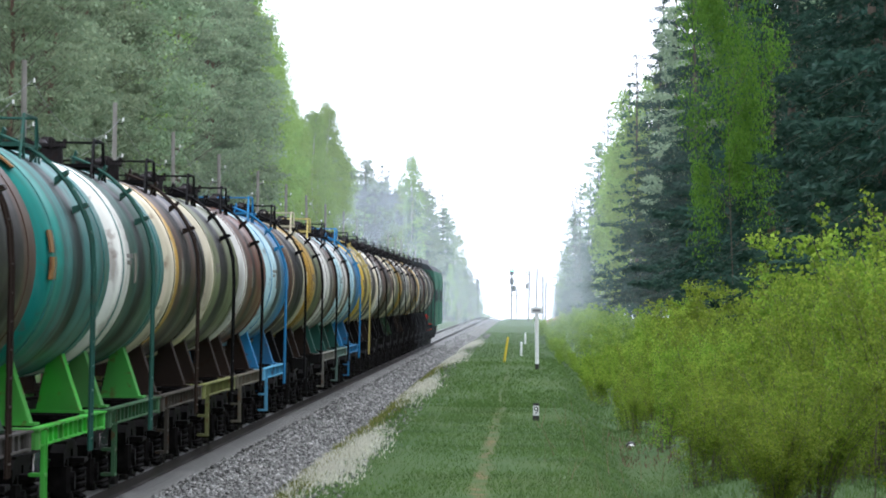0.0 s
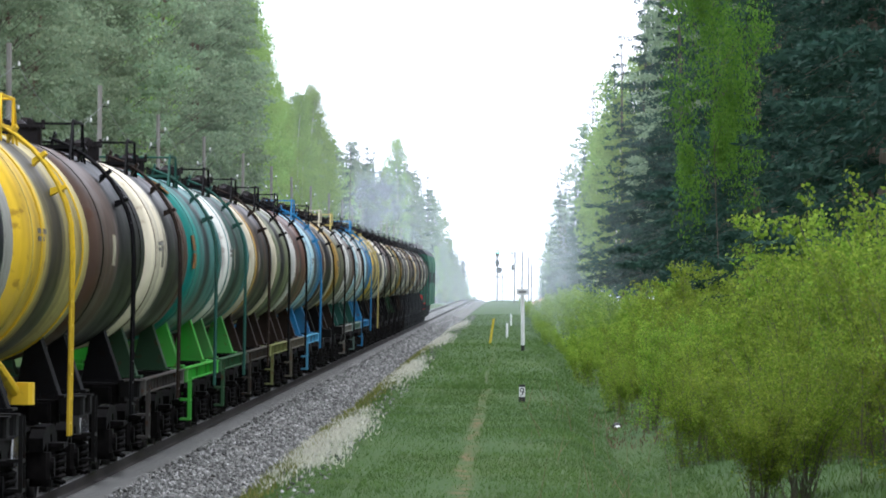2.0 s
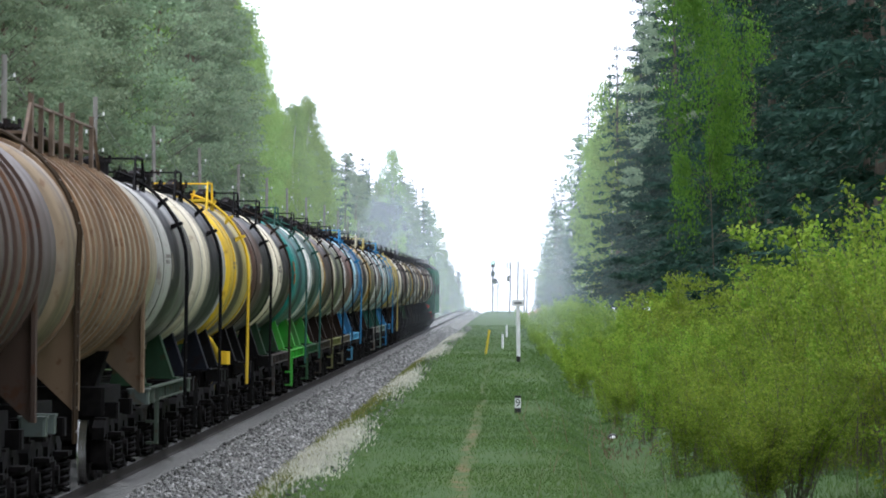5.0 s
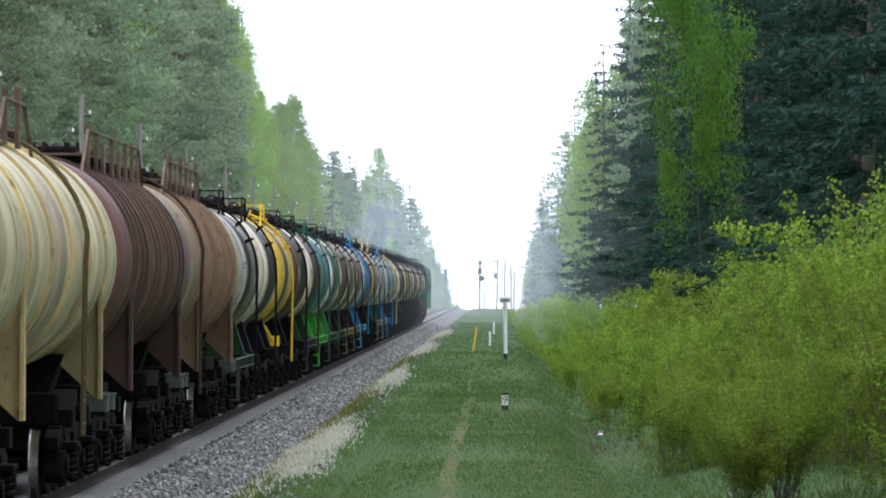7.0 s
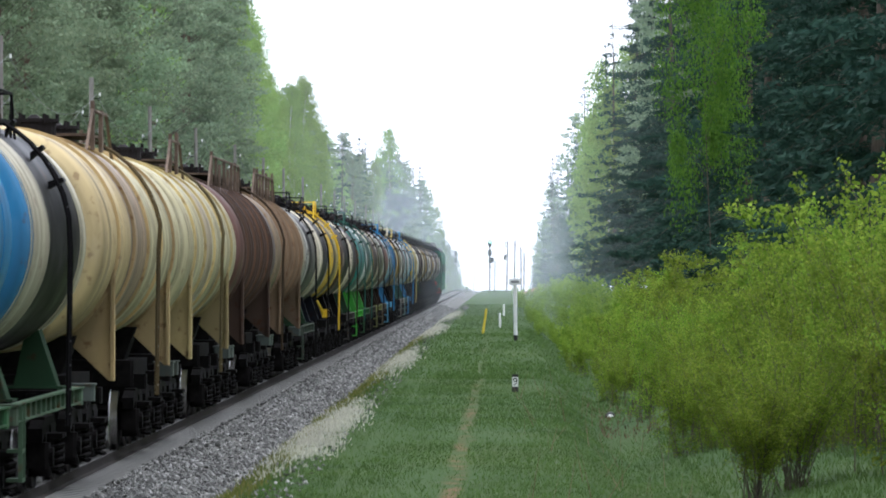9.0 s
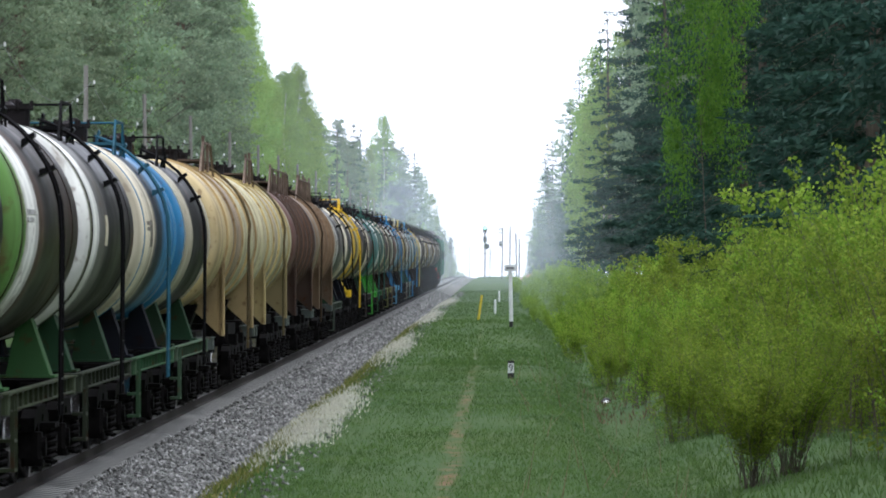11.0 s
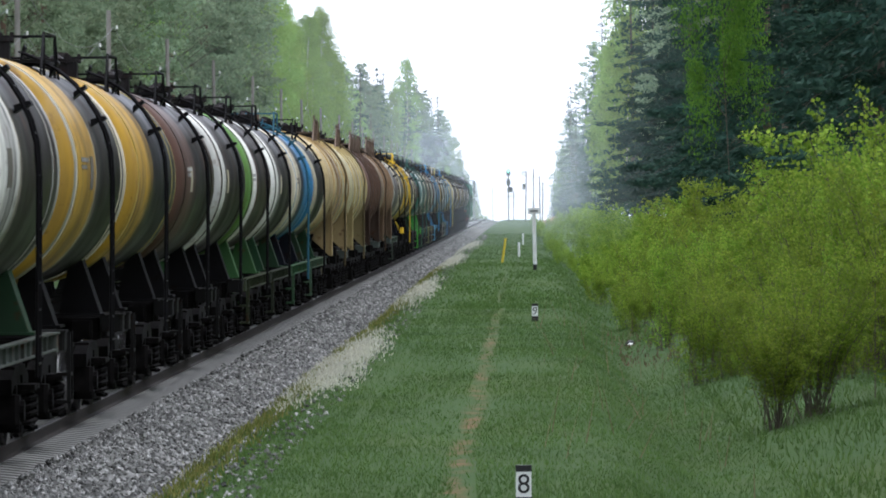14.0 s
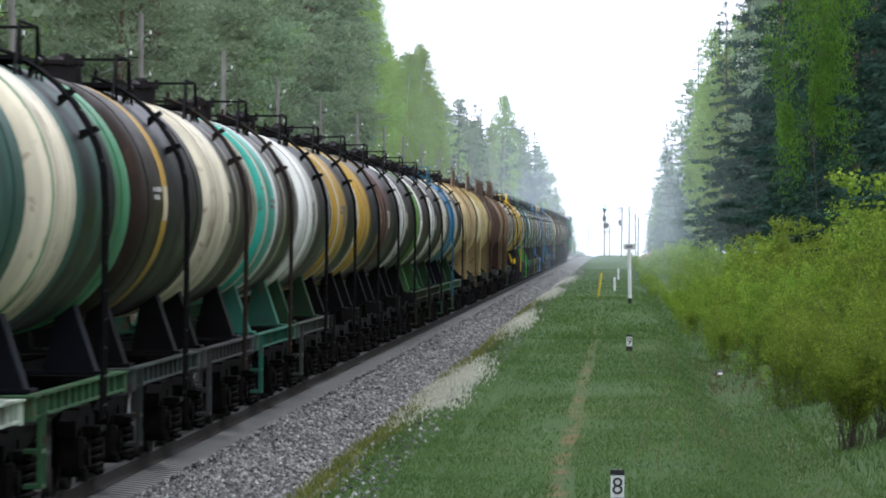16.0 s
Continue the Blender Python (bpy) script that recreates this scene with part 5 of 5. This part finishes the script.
picket_post(-0.03, 67, "8")
picket_post(0.26, 171, "9")
s = plain_post("stake", -1.15, 300, 1.25, 0.06, YELLOW, "leaning yellow-painted stake in the grass", 8)
for y in (330, 420):
    plain_post("small_stake", -0.35 + (y - 330) * 0.002, y, 0.8, 0.07, WHITE, "small white stake beside the line")


# ---- ground cover ----
def tufts(name, label, mat, count, area, seed, lo, hi, wide, keep=None):
    """Upright blades scattered over a stretch of ground, as one mesh."""
    rng = np.random.RandomState(seed)
    x0, x1, y0, y1 = area
    s = Shape()
    made = 0
    while made < count:
        x = rng.uniform(x0, x1)
        y = y0 + (y1 - y0) * rng.rand() ** 1.5
        if keep and rng.rand() > keep(x, y):
            continue
        made += 1
        h = rng.uniform(lo, hi)
        a = rng.uniform(0, 6.28318)
        dx, dy = math.cos(a) * wide * 0.5, math.sin(a) * wide * 0.5
        lx, ly = rng.normal(0, 0.35) * h, rng.normal(0, 0.35) * h
        z = ground_z(x, y) - 0.02
        s.add([(x - dx, y - dy, z), (x + dx, y + dy, z), (x + lx, y + ly, z + h)], [(0, 1, 2)])
    ob = new(name, s.mesh(name, mat))
    tagged(ob, label, name.replace("_", " "), kind="stuff")


def lush(x, y):
    """Grass is thick but for the trodden lines and the foot of the ballast."""
    v = 0.35 + 0.9 * (noise.noise((x * 0.5, y * 0.06, 7.0)) + 0.35)
    for c in (-0.85, -2.6):
        if abs(x - c - 0.22 * noise.noise((0.0, y * 0.05, c))) < (0.15 if c > -1 else 0.08) * max(0.25, min(1.0, (260 - y) / 130)):
            v *= (0.45 if c > -1 else 0.75) if noise.noise((c, y * 0.11, 4.0)) > 0.05 else (0.12 if c > -1 else 0.4)
    return max(0.06, min(1.0, v))


tufts("grass", "green spring grass beside the ballast", GRASS, 120000, (-4.3, 3.8, 58, 190), 1, 0.03, 0.10, 0.022, lush)
tufts("grass", "longer green grass among the young birches", GRASS, 16000, (3.6, 9.0, 62, 150), 5, 0.06, 0.22, 0.03, lush)
tufts("grass", "green spring grass towards the rise", GRASS, 34000, (-4.2, 3.2, 189, 560), 2, 0.05, 0.13, 0.05, lush)


def patches(x, y):
    c = -3.95 + 0.25 * noise.noise((0.0, y * 0.1, 2.0))
    on = max(math.exp(-((y - yc) / w) ** 2) for yc, w in ((132, 15), (222, 16), (318, 22), (420, 25)))
    return on * math.exp(-((x - c) / 0.42) ** 2) * (0.35 + max(0.0, 1.2 * noise.noise((x * 1.7, y * 0.35, 1.0)) + 0.3))


tufts("dry_grass", "pale dry flower heads along the ballast foot", DRY, 24000, (-5.0, -2.6, 100, 460), 3, 0.05, 0.17, 0.05, patches)


def weedy(x, y):
    return math.exp(-((x + 4.35) / 0.35) ** 2) * (0.2 + max(0.0, noise.noise((x * 1.3, y * 0.2, 9.0))))


WEED = leaf_mat("weeds", (0.12, 0.16, 0.03), (0.30, 0.28, 0.09), 0.4, 0.4)
tufts("weeds", "brownish green weeds at the ballast foot", WEED, 15000, (-5.2, -3.2, 58, 300), 4, 0.04, 0.17, 0.04, weedy)
tufts("dead_stalks", "thin dry dead stalks standing in the grass", leaf_mat("dead_stalks", (0.20, 0.16, 0.09), (0.28, 0.23, 0.14), 0.2), 60, (0.2, 3.2, 80, 190), 6, 0.5, 1.0, 0.02)
tufts("leaf_litter", "brown dead leaves and stalks in the ditch", leaf_mat("leaf_litter", (0.16, 0.11, 0.07), (0.24, 0.18, 0.12), 0.2), 260, (2.4, 3.9, 150, 182), 7, 0.04, 0.22, 0.05)


# ---- a heap of earth beside the line, far off ----
def earth_heap(x, y):
    s = Shape()
    n = 14
    rng = random.Random(3)
    v = [(i * 0.45 - 3, j * 0.5 - 1.5, max(0.0, 1.25 * math.cos((i - 7) / 7 * 1.5) * math.cos((j - 3) / 3 * 1.5) * rng.uniform(0.7, 1.2)) - 0.1) for j in range(7) for i in range(n)]
    s.add(v, [(j * n + i, j * n + i + 1, (j + 1) * n + i + 1, (j + 1) * n + i) for j in range(6) for i in range(n - 1)])
    h = new("earth_mound", s.mesh("earth_mound", rough_mat("bare_earth", (0.30, 0.17, 0.11), (0.40, 0.25, 0.18), 2)))
    tagged(h, "reddish brown mound of bare earth beside the line", "mound")
    h.matrix_basis = pose(x, y, ground_z(x, y))


earth_heap(4.6, 850)


def boulder(x, y, r, mat, label):
    bm = bmesh.new()
    bmesh.ops.create_icosphere(bm, subdivisions=2, radius=r)
    for v in bm.verts:
        v.co *= 1 + 0.35 * noise.noise(v.co * 3.0 / r * 0.4 + Vector((x, y, 0)))
        v.co.z *= 0.7
    me = bpy.data.meshes.new("stone")
    bm.to_mesh(me)
    bm.free()
    me.materials.append(mat)
    b = new("stone", me)
    tagged(b, label, "stone")
    b.matrix_basis = pose(x, y, ground_z(x, y) + 0.3 * r)


boulder(2.95, 172, 0.15, BLACK, "dark stone lying in the ditch")
boulder(2.95, 171.6, 0.09, WHITE, "small white stone in the ditch")


# ---- ballast stones and sleepers ----
def build_stones():
    rng = np.random.RandomState(12)
    s = Shape()
    for k in range(36000):
        y = 58 + 480 * rng.rand() ** 2.4
        o = rng.uniform(1.34, 3.0) if rng.rand() < 0.96 else rng.uniform(3.0, 3.9)
        z = -0.25 + rng.uniform(-0.02, 0.04) if o < 1.4 else -0.28 - 0.02 * (o - 1.4) / 0.35 if o < 1.75 else -0.30 - 0.5 * (o - 1.75) / 1.2 if o < 2.95 else max(-0.85, ground_z(TX + o, y))
        r = rng.uniform(0.022, 0.05) * (1 + max(0.0, y - 200) / 220)
        d = rng.normal(size=(6, 3)) * 0.25 * r
        base = np.array([(r, 0, 0), (-r, 0, 0), (0, r, 0), (0, -r, 0), (0, 0, r * 0.8), (0, 0, -r * 0.8)]) + d + [TX + o, y, z + 0.012]
        s.add(base.tolist(), [(0, 2, 4), (2, 1, 4), (1, 3, 4), (3, 0, 4), (2, 0, 5), (1, 2, 5), (3, 1, 5), (0, 3, 5)])
    m, n, l, bs = nodes_of("loose_granite")
    g = n.new("ShaderNodeNewGeometry")
    l.new(ramp(n, l, g.outputs["Random Per Island"], [(0.0, (0.034, 0.034, 0.031)), (0.5, (0.12, 0.119, 0.110)), (0.85, (0.225, 0.222, 0.208)), (1.0, (0.37, 0.365, 0.345))]), bs.inputs["Base Color"])
    bs.inputs["Roughness"].default_value = 0.9
    ob = new("ballast_stones", s.mesh("ballast_stones", m))
    tagged(ob, "loose grey crushed stones on the ballast shoulder", "ballast", kind="stuff")


build_stones()


def sleeper_shape(s, y):
    out = [(-1.35, -0.34), (1.35, -0.34), (1.34, -0.215), (0.95, -0.175), (0.62, -0.175), (0.4, -0.21), (-0.4, -0.21), (-0.62, -0.175), (-0.95, -0.175), (-1.33, -0.20)]
    prism(s, out, "y", y - 0.13, y + 0.13)
    return s


def build_sleepers():
    data = sleeper_shape(Shape(), 0).mesh("sleeper", CONCRETE)
    rail = bpy.data.objects["ballast_bed"]
    y = 56.0
    for k in range(300):
        ob = new("sleeper", data)
        ob.parent = rail
        ob.matrix_basis = pose(TX, y, 0.0, 0, 0, random.uniform(-0.4, 0.4))
        y += 0.55
    s = Shape()
    while y < 900:
        sleeper_shape(s, y)
        y += 0.55
    ob = new("far_sleepers", s.mesh("far_sleepers", CONCRETE))
    ob.parent = rail
    ob.matrix_basis = pose(TX, 0, 0)
    tagged(ob, kind="stuff")


build_sleepers()


# ---- thin sheets imitating air haze over the far line; exhaust flecks beside the engine ----
def smoke_haze_mat(name, rgb, thick, patchy):
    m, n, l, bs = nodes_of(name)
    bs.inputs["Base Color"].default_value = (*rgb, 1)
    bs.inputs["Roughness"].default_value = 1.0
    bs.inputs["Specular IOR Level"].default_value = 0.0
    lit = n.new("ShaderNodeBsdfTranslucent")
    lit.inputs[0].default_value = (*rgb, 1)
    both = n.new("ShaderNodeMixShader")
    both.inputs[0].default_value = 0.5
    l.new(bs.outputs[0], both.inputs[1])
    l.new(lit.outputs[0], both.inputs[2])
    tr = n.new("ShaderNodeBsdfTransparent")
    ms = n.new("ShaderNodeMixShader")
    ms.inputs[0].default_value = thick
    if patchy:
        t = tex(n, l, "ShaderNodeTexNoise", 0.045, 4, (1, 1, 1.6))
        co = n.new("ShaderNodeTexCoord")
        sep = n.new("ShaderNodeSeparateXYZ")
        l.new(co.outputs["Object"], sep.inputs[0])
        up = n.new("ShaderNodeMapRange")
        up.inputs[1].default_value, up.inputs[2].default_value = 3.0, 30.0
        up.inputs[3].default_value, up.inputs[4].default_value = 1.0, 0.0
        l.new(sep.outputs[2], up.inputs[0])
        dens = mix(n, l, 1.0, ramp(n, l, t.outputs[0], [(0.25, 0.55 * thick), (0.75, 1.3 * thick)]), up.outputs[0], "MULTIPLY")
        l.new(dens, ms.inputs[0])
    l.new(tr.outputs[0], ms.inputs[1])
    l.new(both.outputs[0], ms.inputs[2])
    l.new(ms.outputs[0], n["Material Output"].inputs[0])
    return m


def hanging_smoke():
    # distance haze put into see-through tinted sheets, denser up the line
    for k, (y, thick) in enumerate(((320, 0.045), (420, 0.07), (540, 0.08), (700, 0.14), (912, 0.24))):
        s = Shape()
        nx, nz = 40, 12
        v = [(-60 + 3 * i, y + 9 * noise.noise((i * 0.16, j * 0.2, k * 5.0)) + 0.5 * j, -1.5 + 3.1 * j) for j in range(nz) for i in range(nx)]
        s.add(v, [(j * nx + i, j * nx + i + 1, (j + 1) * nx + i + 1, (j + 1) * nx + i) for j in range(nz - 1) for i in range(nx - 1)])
        ob = new("hanging_smoke", s.mesh("hanging_smoke", smoke_haze_mat("hanging_smoke", (0.70, 0.77, 0.80), thick, True), True))
        tagged(ob, "thin bluish sheet imitating air haze over the far line", "smoke", "veils of smoke", "stuff")


hanging_smoke()


def smoke_plume():
    np.random.seed(77)
    s = Shape()
    c = 110
    pos = np.stack([np.random.normal(-1.9, 1.3, c), np.random.normal(-8, 14, c), np.random.normal(8.2, 1.6, c)], 1)
    size = np.random.uniform(0.8, 2.4, c)
    leaf_shape(s, pos, np.random.normal(size=(c, 3)), size, size * 0.9)
    e = new("smoke_plume", s.mesh("smoke_plume", smoke_haze_mat("thin_smoke", (0.66, 0.74, 0.80), 0.10, False)))
    tagged(e, "thin grey exhaust smoke drifting beside the engine", "smoke", kind="stuff")
    return e


TRAIN.append((smoke_plume(), PITCH * 26.5 + 17.2))


# ---- what moves ----
def motions():
    for w, off in TRAIN:
        walk(w, [(t, pose(TX, y + off, 0)) for t, y in RUN])
    # wheels of the wagons that pass near the camera roll on the rails
    near = {w.name for w, off in TRAIN if -270 < off < 20}
    step = SPEED / 0.475 / FPS
    for w, wagon, y in WHEELS:
        if wagon in near:
            walk(w, [(k / FPS, pose(0, y, 0.475, -math.degrees(step * k) % 360)) for k in range(0, 481)])


motions()
